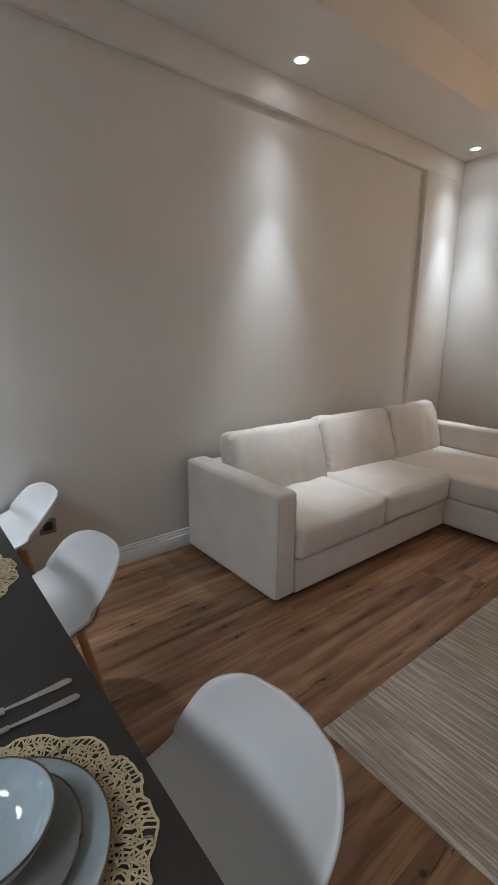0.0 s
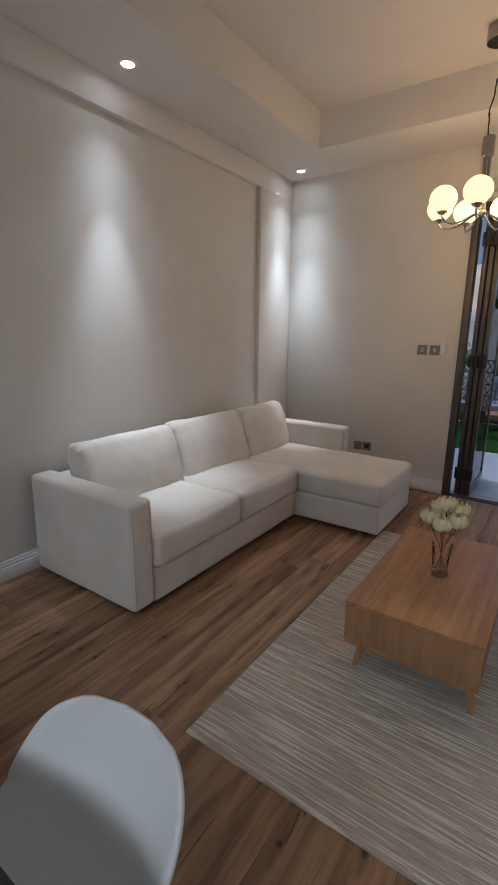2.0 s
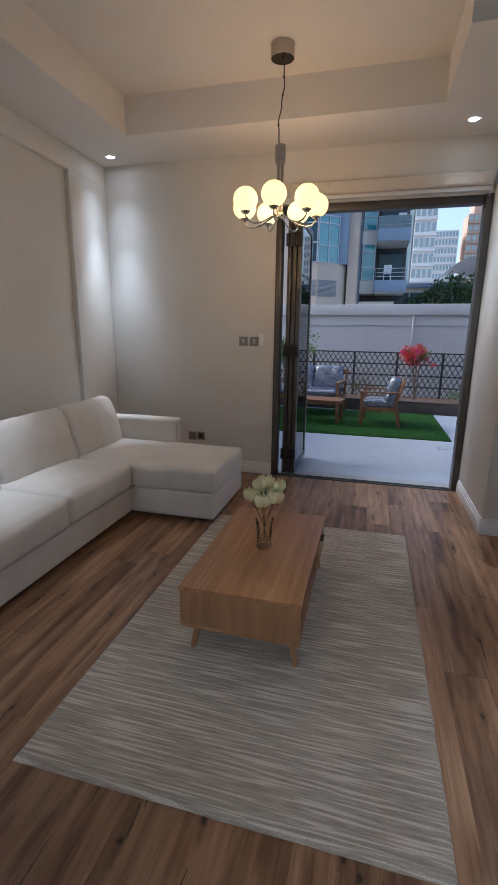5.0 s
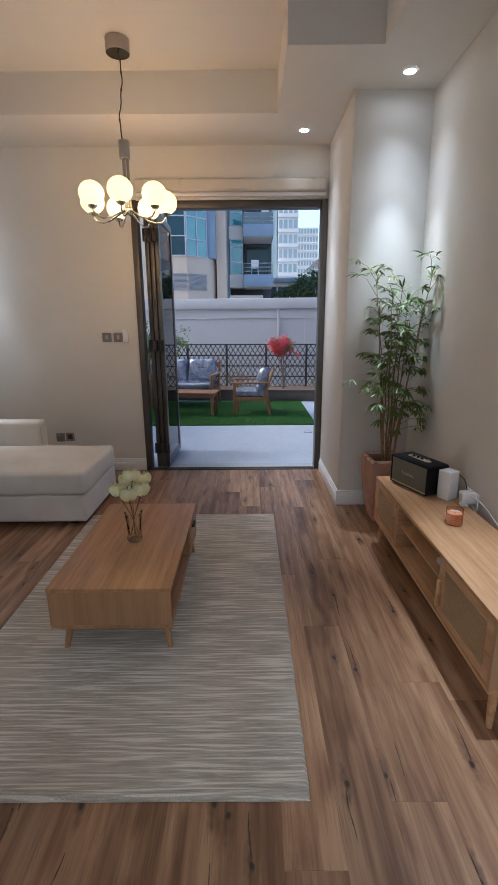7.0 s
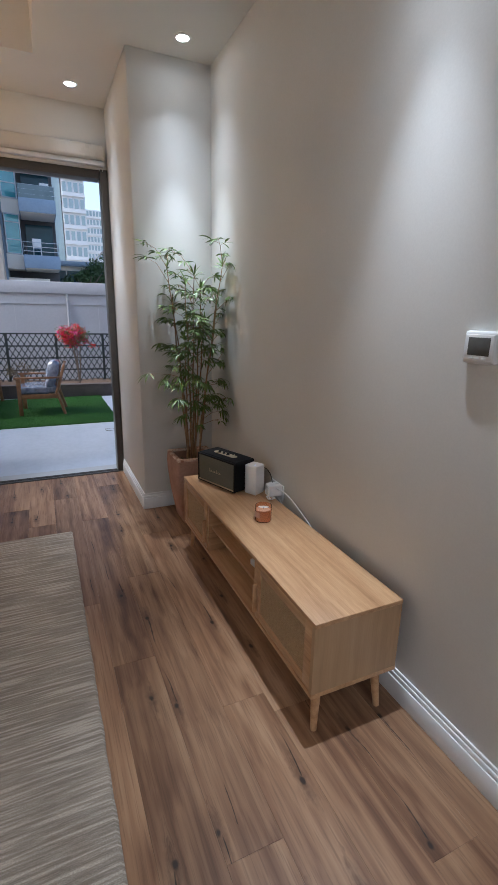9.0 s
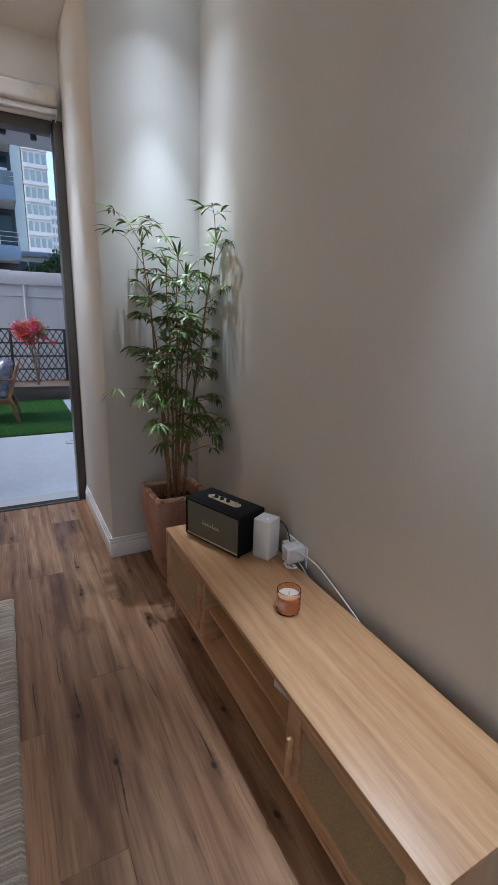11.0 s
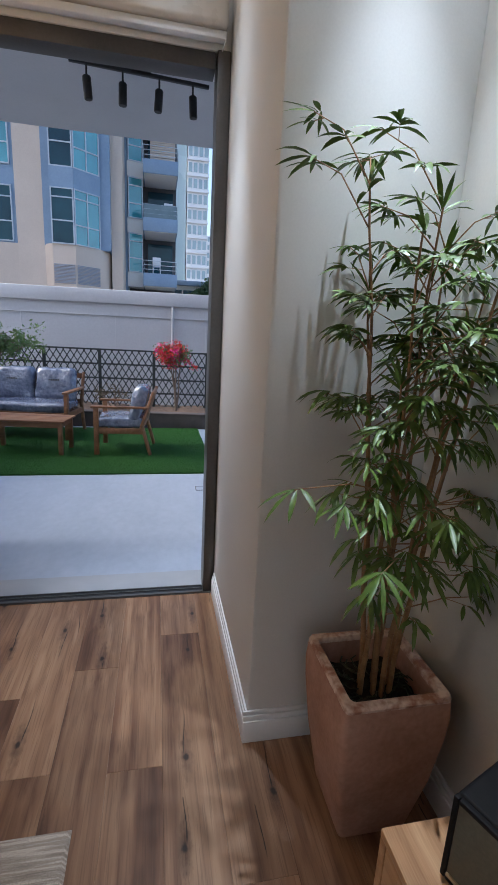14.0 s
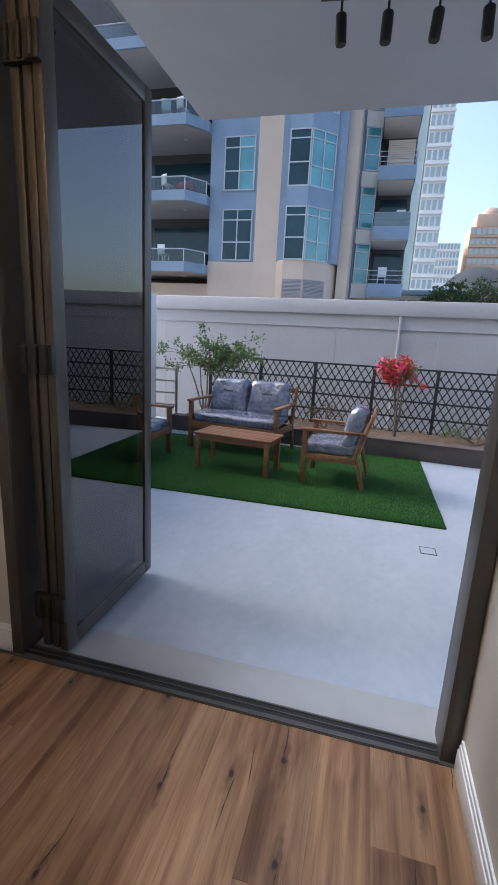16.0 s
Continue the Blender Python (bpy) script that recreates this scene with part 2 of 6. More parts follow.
def oak_floor():
    """Brown rustic oak: soft figure, fine grain, knots with long halos and thin cracks that run from them."""
    m, nt, bsdf = nodes_of("oak_plank")
    add, link = nt.nodes.new, nt.links.new

    def maths(op, a, b=None, c=None, clamp=False):
        n = add("ShaderNodeMath")
        n.operation, n.use_clamp = op, clamp
        for k, v in enumerate((a, b, c)):
            if v is None:
                continue
            if isinstance(v, (int, float)):
                n.inputs[k].default_value = v
            else:
                link(v, n.inputs[k])
        return n.outputs[0]

    def span(v, a, b, c=0.0, d=1.0):
        n = add("ShaderNodeMapRange")
        n.interpolation_type = "SMOOTHSTEP"
        for k, x in enumerate((a, b, c, d)):
            n.inputs[k + 1].default_value = x
        link(v, n.inputs[0])
        return n.outputs[0]

    def cloud(vec, scale, detail):
        mp, n = add("ShaderNodeMapping"), add("ShaderNodeTexNoise")
        mp.inputs["Scale"].default_value = scale
        link(vec, mp.inputs[0])
        link(mp.outputs[0], n.inputs["Vector"])
        n.inputs["Scale"].default_value, n.inputs["Detail"].default_value = 1.0, detail
        return n

    def mixed(f, a, b):
        n = add("ShaderNodeMix")
        n.data_type = "RGBA"
        if isinstance(f, float):
            n.inputs["Factor"].default_value = f
        else:
            link(f, n.inputs["Factor"])
        for key, v in (("A", a), ("B", b)):
            if isinstance(v, tuple):
                n.inputs[key].default_value = (*v, 1)
            else:
                link(v, n.inputs[key])
        return n.outputs["Result"]

    co, info, shift = add("ShaderNodeTexCoord"), add("ShaderNodeObjectInfo"), add("ShaderNodeVectorMath")
    shift.operation = "MULTIPLY_ADD"
    link(info.outputs["Random"], shift.inputs[0])
    shift.inputs[1].default_value = (41, 67, 23)
    link(co.outputs["Object"], shift.inputs[2])
    # nearest knot: its offset in metres
    cell, vo = add("ShaderNodeMapping"), add("ShaderNodeTexVoronoi")
    cell.inputs["Scale"].default_value = (5.2, 2.3, 0)
    link(shift.outputs[0], cell.inputs[0])
    link(cell.outputs[0], vo.inputs["Vector"])
    vo.voronoi_dimensions = "2D"
    vo.inputs["Scale"].default_value = 1.0
    off, axes, lot = add("ShaderNodeVectorMath"), add("ShaderNodeSeparateXYZ"), add("ShaderNodeSeparateColor")
    off.operation = "SUBTRACT"
    link(cell.outputs[0], off.inputs[0])
    link(vo.outputs["Position"], off.inputs[1])
    link(off.outputs[0], axes.inputs[0])
    link(vo.outputs["Color"], lot.inputs[0])
    kx, ky = maths("MULTIPLY", axes.outputs[0], 1 / 5.2), maths("MULTIPLY", axes.outputs[1], 1 / 2.3)
    rag = cloud(shift.outputs[0], (60, 36, 1), 3).outputs["Fac"]
    wob = cloud(shift.outputs[0], (6, 3.2, 1), 1).outputs["Fac"]

    def oval(rx, ry, rough):
        r = maths("POWER", maths("ADD", maths("POWER", maths("DIVIDE", kx, rx), 2.0), maths("POWER", maths("DIVIDE", ky, ry), 2.0)), 0.5)
        return maths("MULTIPLY_ADD", rag, rough, r)

    has_knot, has_crack = maths("GREATER_THAN", lot.outputs[0], 0.38), maths("GREATER_THAN", lot.outputs[1], 0.18)
    core = maths("MULTIPLY", span(oval(0.0095, 0.0150, 1.2), 1.0, 1.8, 1.0, 0.0), has_knot)
    halo = maths("MULTIPLY", span(oval(0.024, 0.105, 1.3), 0.7, 1.9, 1.0, 0.0), has_knot)
    line = maths("ABSOLUTE", maths("ADD", kx, maths("MULTIPLY_ADD", wob, 0.07, -0.035)))
    line = maths("MULTIPLY_ADD", rag, 0.004, line)
    side = maths("MULTIPLY", ky, maths("SIGN", maths("SUBTRACT", lot.outputs[2], 0.5)))
    reach = maths("MULTIPLY", span(side, 0.0, 0.03), span(side, 0.10, 0.24, 1.0, 0.0))
    crack = maths("MULTIPLY", maths("MULTIPLY", span(line, 0.0022, 0.0052, 1.0, 0.0), reach), has_crack)
    # the grain bends round the knots
    bend, warp = add("ShaderNodeCombineXYZ"), add("ShaderNodeVectorMath")
    link(maths("MULTIPLY", maths("MULTIPLY", halo, maths("SIGN", kx)), -0.014), bend.inputs[0])
    link(maths("MULTIPLY_ADD", wob, 0.16, -0.08), bend.inputs[2])
    warp.operation = "ADD"
    link(bend.outputs[0], warp.inputs[0])
    link(shift.outputs[0], warp.inputs[1])
    broad = cloud(warp.outputs[0], (6, 0.9, 6), 2).outputs["Fac"]
    figure = cloud(warp.outputs[0], (27, 0.75, 14), 5).outputs["Fac"]
    grain = cloud(warp.outputs[0], (210, 5.0, 20), 3).outputs["Fac"]
    tone = maths("ADD", maths("MULTIPLY_ADD", broad, 0.50, -0.25), maths("MULTIPLY_ADD", figure, 0.68, 0.17))
    ramp = add("ShaderNodeValToRGB")
    while len(ramp.color_ramp.elements) < 4:
        ramp.color_ramp.elements.new(0.5)
    for e, (p, c) in zip(ramp.color_ramp.elements, ((0.28, (0.078, 0.033, 0.016)), (0.42, (0.178, 0.088, 0.046)), (0.53, (0.272, 0.150, 0.082)), (0.68, (0.390, 0.238, 0.138)))):
        e.position, e.color = p, (*c, 1)
    link(tone, ramp.inputs["Fac"])
    colour = mixed(maths("MULTIPLY", halo, 0.70), ramp.outputs["Color"], (0.085, 0.040, 0.022))
    colour = mixed(maths("MULTIPLY", span(grain, 0.52, 0.66), 0.30), colour, (0.070, 0.034, 0.018))
    colour = mixed(maths("MULTIPLY", maths("MAXIMUM", core, crack), 0.93), colour, (0.014, 0.008, 0.006))
    hsv = add("ShaderNodeHueSaturation")
    link(span(info.outputs["Random"], 0.0, 1.0, 0.87, 1.13), hsv.inputs["Value"])
    link(colour, hsv.inputs["Color"])
    link(hsv.outputs[0], bsdf.inputs["Base Color"])
    link(span(grain, 0.3, 0.7, 0.34, 0.46), bsdf.inputs["Roughness"])
    bp = add("ShaderNodeBump")
    bp.inputs["Strength"].default_value, bp.inputs["Distance"].default_value = 0.18, 0.002
    link(maths("SUBTRACT", grain, maths("MULTIPLY", crack, 1.5)), bp.inputs["Height"])
    link(bp.outputs[0], bsdf.inputs["Normal"])
    return m


def rug_weave():
    """Wool woven in ribs: broken cream dashes over taupe, with a soft pile."""
    m, nt, bsdf = nodes_of("rug_wool")
    add, link = nt.nodes.new, nt.links.new
    co = add("ShaderNodeTexCoord")
    outs = []
    for stretch, detail in (((4.0, 104, 1), 0.6), ((14, 230, 1), 2), ((260, 260, 1), 2), ((2.2, 2.2, 1), 2)):
        mp, n = add("ShaderNodeMapping"), add("ShaderNodeTexNoise")
        mp.inputs["Scale"].default_value = stretch
        link(co.outputs["Object"], mp.inputs[0])
        link(mp.outputs[0], n.inputs["Vector"])
        n.inputs["Scale"].default_value, n.inputs["Detail"].default_value = 1.0, detail
        outs.append(n.outputs["Fac"])

    def ramped(v, a, b, lo, hi):
        n = add("ShaderNodeMapRange")
        for k, x in enumerate((a, b, lo, hi)):
            n.inputs[k + 1].default_value = x
        link(v, n.inputs[0])
        return n.outputs[0]

    def mixed(f, a, b, how="MIX"):
        n = add("ShaderNodeMix")
        n.data_type, n.blend_type = "RGBA", how
        link(f, n.inputs["Factor"])
        for key, v in (("A", a), ("B", b)):
            if isinstance(v, tuple):
                n.inputs[key].default_value = (*v, 1)
            else:
                link(v, n.inputs[key])
        return n.outputs["Result"]

    base = mixed(ramped(outs[3], 0.35, 0.65, 0, 1), (0.385, 0.338, 0.280), (0.465, 0.412, 0.346))
    c = mixed(ramped(outs[0], 0.54, 0.62, 0, 0.9), base, (0.72, 0.665, 0.58))
    c = mixed(ramped(outs[0], 0.46, 0.38, 0, 0.5), c, (0.26, 0.22, 0.178))
    c = mixed(ramped(outs[1], 0.45, 0.68, 0, 0.55), c, (0.66, 0.60, 0.53))
    c = mixed(ramped(outs[2], 0.38, 0.62, 0.45, 0.0), c, (0.20, 0.17, 0.14))
    link(c, bsdf.inputs["Base Color"])
    bsdf.inputs["Roughness"].default_value, bsdf.inputs["Specular IOR Level"].default_value = 0.95, 0.1
    bsdf.inputs["Sheen Weight"].default_value = 0.1
    for v, d in ((outs[0], 0.004), (outs[2], 0.002)):
        bp = add("ShaderNodeBump")
        bp.inputs["Strength"].default_value, bp.inputs["Distance"].default_value = 0.6, d
        link(v, bp.inputs["Height"])
        if bsdf.inputs["Normal"].is_linked:
            link(bsdf.inputs["Normal"].links[0].from_socket, bp.inputs["Normal"])
        link(bp.outputs[0], bsdf.inputs["Normal"])
    return m


def clear(name, tint, rough=0.0, ior=1.45):
    m, nt, bsdf = nodes_of(name)
    bsdf.inputs["Base Color"].default_value = (*tint, 1)
    bsdf.inputs["Transmission Weight"].default_value, bsdf.inputs["Roughness"].default_value, bsdf.inputs["IOR"].default_value = 1.0, rough, ior
    return m


def sheet_glass(name, tint, ior=1.85):
    """A flat pane: clear and tinted, with a mirror gloss that grows at flat angles."""
    m, nt, bsdf = nodes_of(name)
    add, link = nt.nodes.new, nt.links.new
    see, gloss, mix, fr = add("ShaderNodeBsdfTransparent"), add("ShaderNodeBsdfGlossy"), add("ShaderNodeMixShader"), add("ShaderNodeFresnel")
    see.inputs["Color"].default_value = (*tint, 1)
    gloss.inputs["Roughness"].default_value, fr.inputs["IOR"].default_value = 0.0, ior
    link(fr.outputs[0], mix.inputs[0])
    link(see.outputs[0], mix.inputs[1])
    link(gloss.outputs[0], mix.inputs[2])
    link(mix.outputs[0], nt.nodes["Material Output"].inputs["Surface"])
    return m


def glow(name, colour, strength):
    m, nt, bsdf = nodes_of(name)
    bsdf.inputs["Base Color"].default_value = (0.8, 0.8, 0.8, 1)
    bsdf.inputs["Emission Color"].default_value, bsdf.inputs["Emission Strength"].default_value = (*colour, 1), strength
    return m


WALL_PAINT = mat("wall_paint", (0.675, 0.670, 0.645), (0.735, 0.730, 0.705), 0.75, 1.5, bump=0.06, fine=160)
CEILING_PAINT = mat("ceiling_paint", (0.70, 0.69, 0.67), (0.75, 0.74, 0.72), 0.85, 1.2, bump=0.05, fine=150)
TRIM_WHITE = mat("trim_white", (0.74, 0.75, 0.76), (0.80, 0.81, 0.82), 0.35, 3, bump=0.03)
PLANK = oak_floor()
OAK = timber("light_oak", [(0.34, (0.33, 0.170, 0.078)), (0.48, (0.48, 0.275, 0.138)), (0.62, (0.60, 0.375, 0.205))], "y", 2.2, 0.40, vary=0.03, bump=0.06)
OAK_X = timber("light_oak_across", [(0.34, (0.33, 0.170, 0.078)), (0.48, (0.48, 0.275, 0.138)), (0.62, (0.60, 0.375, 0.205))], "x", 2.2, 0.42, vary=0.03, bump=0.06)
WALNUT = timber("warm_oak", [(0.34, (0.235, 0.105, 0.044)), (0.49, (0.37, 0.185, 0.083)), (0.64, (0.49, 0.265, 0.13))], "y", 2.0, 0.38, vary=0.03, bump=0.06)
WALNUT_Z = timber("warm_oak_side", [(0.30, (0.24, 0.12, 0.055)), (0.5, (0.34, 0.18, 0.085)), (0.7, (0.42, 0.235, 0.12))], "z", 1.5, 0.42, vary=0.03, bump=0.06)
TEAK = timber("outdoor_teak", [(0.30, (0.12, 0.052, 0.022)), (0.5, (0.215, 0.100, 0.045)), (0.7, (0.31, 0.16, 0.078))], "x", 2.0, 0.5, vary=0.1)
SOFA_CLOTH = mat("sofa_cloth", (0.60, 0.565, 0.515), (0.68, 0.645, 0.595), 0.95, 5, bump=0.35, fine=420, spec=0.2, sheen=0.15, depth=0.001)
BRONZE = mat("bronze_aluminium", (0.082, 0.078, 0.074), (0.112, 0.106, 0.10), 0.4, 6, bump=0.03, metal=0.45)
BLACK = mat("black_metal", (0.010, 0.010, 0.011), (0.02, 0.02, 0.021), 0.45, 12, bump=0.05)
CHROME = mat("chrome", (0.55, 0.54, 0.53), (0.65, 0.64, 0.62), 0.12, 4, bump=0.0, metal=1.0)
STEEL = mat("brushed_steel", (0.36, 0.34, 0.32), (0.44, 0.42, 0.40), 0.32, 30, (1, 1, 12), bump=0.04, metal=1.0)
GLASS = sheet_glass("door_glass", (0.34, 0.40, 0.43), 2.2)
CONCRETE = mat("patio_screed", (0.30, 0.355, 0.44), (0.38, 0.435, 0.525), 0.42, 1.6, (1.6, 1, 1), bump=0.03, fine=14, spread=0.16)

# ---- the room ----
W, E, S = -3.53, 0.555, -7.0
DOOR_L, DOOR_TOP = -1.76, 2.53
COL = 0.020


def wall(name, boxes, label, material=WALL_PAINT, bevel=0.004):
    bm = bmesh.new()
    for b in boxes:
        box(bm, *b, bevel=bevel, seg=2)
    return solid(name, bm, material, label, "wall", kind="structure")


wall("wall_west", [(W - 0.2, S, 0, W, 0.0, 3.4)], "pale greige painted wall with a shallow recessed panel behind the sofa")
wall("wall_west_frame", [(W, -0.585, 0, W + 0.045, 0.0, 2.775), (W, -6.4, 2.775, W + 0.045, 0.0, CEIL)], "pale greige pilaster and header framing the recessed panel")
wall("wall_north", [(W - 0.2, 0.0, 0, DOOR_L, 0.25, 3.4), (DOOR_L, 0.0, DOOR_TOP, COL, 0.25, 3.4)], "pale greige painted wall round the terrace door opening")
wall("wall_column", [(COL, -0.966, 0, 0.8, 0.25, 3.4)], "pale greige painted column beside the terrace door", bevel=0.012)
wall("wall_east", [(E, S, 0, 0.8, -0.966, 3.4)], "pale greige painted wall behind the low sideboard")
wall("wall_south", [(W - 0.2, S - 0.2, 0, 0.8, S, 3.4)], "plain pale greige painted wall closing the room")

bm = bmesh.new()
X0, X1, X2, Y0, Y1, Y2 = -2.90, -0.475, 0.075, -0.62, -1.47, -5.2
for b in ((W + 0.001, S + 0.001, CEIL, X0, -0.001, TRAY), (X0, Y0, CEIL, X1, -0.001, TRAY), (X1, Y1, CEIL, COL - 0.001, -0.001, TRAY),
          (COL - 0.001, Y1, CEIL, E - 0.001, -0.967, TRAY), (X2, Y2, CEIL, E - 0.001, Y1, TRAY), (X0, S + 0.001, CEIL, E - 0.001, Y2, TRAY),
          (W + 0.001, S + 0.001, TRAY, E - 0.001, -0.001, TRAY + 0.12)):
    box(bm, *b)
solid("ceiling", bm, CEILING_PAINT, "white plaster ceiling with a raised tray and lowered border", "ceiling", kind="structure")

solid("subfloor", boxed(W - 0.2, S - 0.2, -0.2, 0.8, -0.031, -0.012), mat("screed", (0.03, 0.02, 0.015), (0.05, 0.035, 0.025), 0.9), "dark base below the floor planks", "floor", kind="structure")


def skirting(name, x0, y0, x1, y1, nx, ny):
    """A board along a wall from one corner to the other, with a stepped top; (nx, ny) points into the room."""
    bm = bmesh.new()
    for depth, z0, z1, bev in ((0.016, 0, 0.085, 0.002), (0.012, 0.085, 0.105, 0.003), (0.008, 0.105, 0.122, 0.003)):
        box(bm, min(x0, x1) + min(0, nx) * depth, min(y0, y1) + min(0, ny) * depth, z0, max(x0, x1) + max(0, nx) * depth, max(y0, y1) + max(0, ny) * depth, z1, bevel=bev)
    solid(name, bm, TRIM_WHITE, "white painted skirting board with a stepped top edge", "skirting", kind="structure")


skirting("baseboard_west", W, S, W, -0.587, 1, 0)
skirting("baseboard_pilaster", W + 0.045, -0.585, W + 0.045, -0.002, 1, 0)
skirting("baseboard_north", W + 0.063, 0, DOOR_L - 0.002, 0, 0, -1)
skirting("baseboard_column_side", COL, -0.966, COL, -0.034, -1, 0)
skirting("baseboard_column_face", COL - 0.016, -0.966, E - 0.017, -0.966, 0, -1)
skirting("baseboard_east", E, S, E, -0.984, -1, 0)

# terrace door: frame, threshold, folded leaves
door = thing("door_1", "dark bronze aluminium folding door, stacked open at one side", "folding door", kind="structure")
part("frame_post", boxed(DOOR_L, -0.016, 0, DOOR_L + 0.055, 0.11, DOOR_TOP, bevel=0.003), BRONZE, door)
part("frame_post", boxed(-0.038, -0.016, 0, COL - 0.002, 0.11, DOOR_TOP, bevel=0.003), BRONZE, door)
part("frame_head", boxed(DOOR_L + 0.055, 0.004, DOOR_TOP - 0.065, -0.045, 0.11, DOOR_TOP - 0.002, bevel=0.003), BRONZE, door)
bm = bmesh.new()
box(bm, DOOR_L, -0.030, -0.03, COL - 0.001, 0.048, 0.003, bevel=0.001)
for y, wide in ((-0.028, 0.020), (0.012, 0.006), (0.038, 0.009)):
    box(bm, DOOR_L + 0.055, y, 0.003, -0.040, y + wide, 0.009, bevel=0.0015)
part("threshold", bm, BRONZE, door, "dark grooved door track in the floor")
# black strips paint in the darkness of the grooves between the track ribs
part("track_seal", boxed(DOOR_L + 0.056, -0.0075, 0.0031, -0.041, 0.0115, 0.0052), BLACK, door, "black strip standing for the dark groove in the track")
part("track_seal", boxed(DOOR_L + 0.056, 0.0185, 0.0031, -0.041, 0.0375, 0.0052), BLACK, door, "black strip standing for the dark groove in the track")


def leaf(x, y0, y1, turn=0.0):
    z0, z1, t, s = 0.014, 2.462, 0.036, 0.07
    bm = bmesh.new()
    box(bm, x - t / 2, y0, z0, x + t / 2, y0 + s, z1, bevel=0.003)
    box(bm, x - t / 2, y1 - s, z0, x + t / 2, y1, z1, bevel=0.003)
    box(bm, x - t / 2, y0 + s, z0, x + t / 2, y1 - s, z0 + s, bevel=0.003)
    box(bm, x - t / 2, y0 + s, z1 - s, x + t / 2, y1 - s, z1, bevel=0.003)
    ob = part("leaf", bm, BRONZE, door, "glazed bronze folding leaf standing open")
    pane = part("pane", boxed(x - 0.010, y0 + s - 0.004, z0 + s - 0.004, x + 0.010, y1 - s + 0.004, z1 - s + 0.004), GLASS, ob, "tinted clear glass")
    pane.visible_shadow = False
    for z in (0.22, 1.25, 2.25):
        bm = bmesh.new()
        box(bm, x - t / 2 - 0.012, y0 - 0.028, z - 0.055, x + t / 2 + 0.008, y0 - 0.002, z + 0.055, bevel=0.004)
        tube(bm, [(x, y0 - 0.03, z - 0.05), (x, y0 - 0.03, z + 0.05)], 0.009, 10)
        part("hinge", bm, BLACK, ob, "black folding-door hinge")
    return ob


leaf(-1.548, 0.045, 0.820)
leaf(-1.596, 0.055, 0.810)
leaf(-1.644, 0.055, 0.810)

# blind cassette over the door
blind = thing("roller_blind_cassette", "off-white roller blind cassette fixed above the terrace door", "blind")
part("cassette", boxed(DOOR_L + 0.06, -0.085, 2.58, -0.004, -0.002, 2.685, bevel=0.022, seg=4), mat("cassette_paint", (0.60, 0.57, 0.52), (0.64, 0.61, 0.56), 0.3, bump=0.02), blind)
part("bottom_bar", boxed(DOOR_L + 0.07, -0.060, 2.545, -0.008, -0.018, 2.578, bevel=0.008), TRIM_WHITE, blind)
part("pull_tab", tube(bmesh.new(), [(-0.014, -0.05, 2.56), (-0.017, -0.053, 2.53), (-0.026, -0.053, 2.505)], 0.0025, 6), TRIM_WHITE, blind)

# ---- outside ----
LOW = -0.02
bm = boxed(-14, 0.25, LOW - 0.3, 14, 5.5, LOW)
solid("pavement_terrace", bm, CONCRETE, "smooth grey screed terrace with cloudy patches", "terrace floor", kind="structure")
solid("pavement_sill", boxed(DOOR_L, 0.049, LOW - 0.3, COL - 0.001, 0.25, LOW + 0.004), mat("sill_stone", (0.31, 0.325, 0.35), (0.37, 0.385, 0.41), 0.5, 3, fine=8), "pale stone sill outside the door track", "sill", kind="structure")
solid("ground", boxed(-900, 5.5, -0.6, 900, 1500, -0.4), mat("far_ground", (0.20, 0.19, 0.18), (0.27, 0.26, 0.24), 0.9, 0.2), "dusty grey ground beyond the terrace", "ground", kind="structure")
solid("wall_outer_right", boxed(0.8, 0.0, -0.2, 6.0, 0.25, 3.4), WALL_PAINT, "pale rendered outer wall of the house", "wall", kind="structure")
solid("wall_outer_left", boxed(-8.0, 0.0, -0.2, W - 0.2, 0.25, 3.4), WALL_PAINT, "pale rendered outer wall of the house", "wall", kind="structure")
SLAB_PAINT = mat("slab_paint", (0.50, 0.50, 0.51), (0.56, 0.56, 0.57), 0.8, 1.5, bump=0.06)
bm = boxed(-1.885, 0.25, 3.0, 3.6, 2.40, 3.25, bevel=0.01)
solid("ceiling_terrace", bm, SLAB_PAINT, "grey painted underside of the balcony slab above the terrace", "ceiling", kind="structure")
# unseen wall added above the door; its height controls how much sky reaches the terrace
solid("wall_upper", boxed(-8.0, 0.0, 3.4, 6.0, 0.25, 7.0), WALL_PAINT, "unseen upper wall of the house, height set for the terrace light", "wall", kind="structure")
solid("wall_side_terrace", boxed(-3.71, 0.25, LOW, -3.51, 4.95, 1.9, bevel=0.01), mat("side_render", (0.66, 0.66, 0.67), (0.72, 0.72, 0.73), 0.8, 2), "white rendered side wall of the terrace", "wall", kind="structure")

# ---- lamps ----
DL_RING = mat("downlight_ring", (0.75, 0.75, 0.75), (0.8, 0.8, 0.8), 0.4, bump=0)
DL_GLOW = glow("downlight_glow", (0.93, 0.97, 1.0), 14)
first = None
# the last two fixtures are made up, added over the unseen fill lamps
for px, py in DOWNLIGHTS + FILL_SPOTS:
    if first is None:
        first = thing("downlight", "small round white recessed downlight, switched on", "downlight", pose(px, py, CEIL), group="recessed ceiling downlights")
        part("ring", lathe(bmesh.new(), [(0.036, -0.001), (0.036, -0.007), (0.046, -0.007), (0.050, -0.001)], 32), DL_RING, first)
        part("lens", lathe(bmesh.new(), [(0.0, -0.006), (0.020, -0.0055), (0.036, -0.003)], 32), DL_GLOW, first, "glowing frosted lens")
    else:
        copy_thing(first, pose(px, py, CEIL))

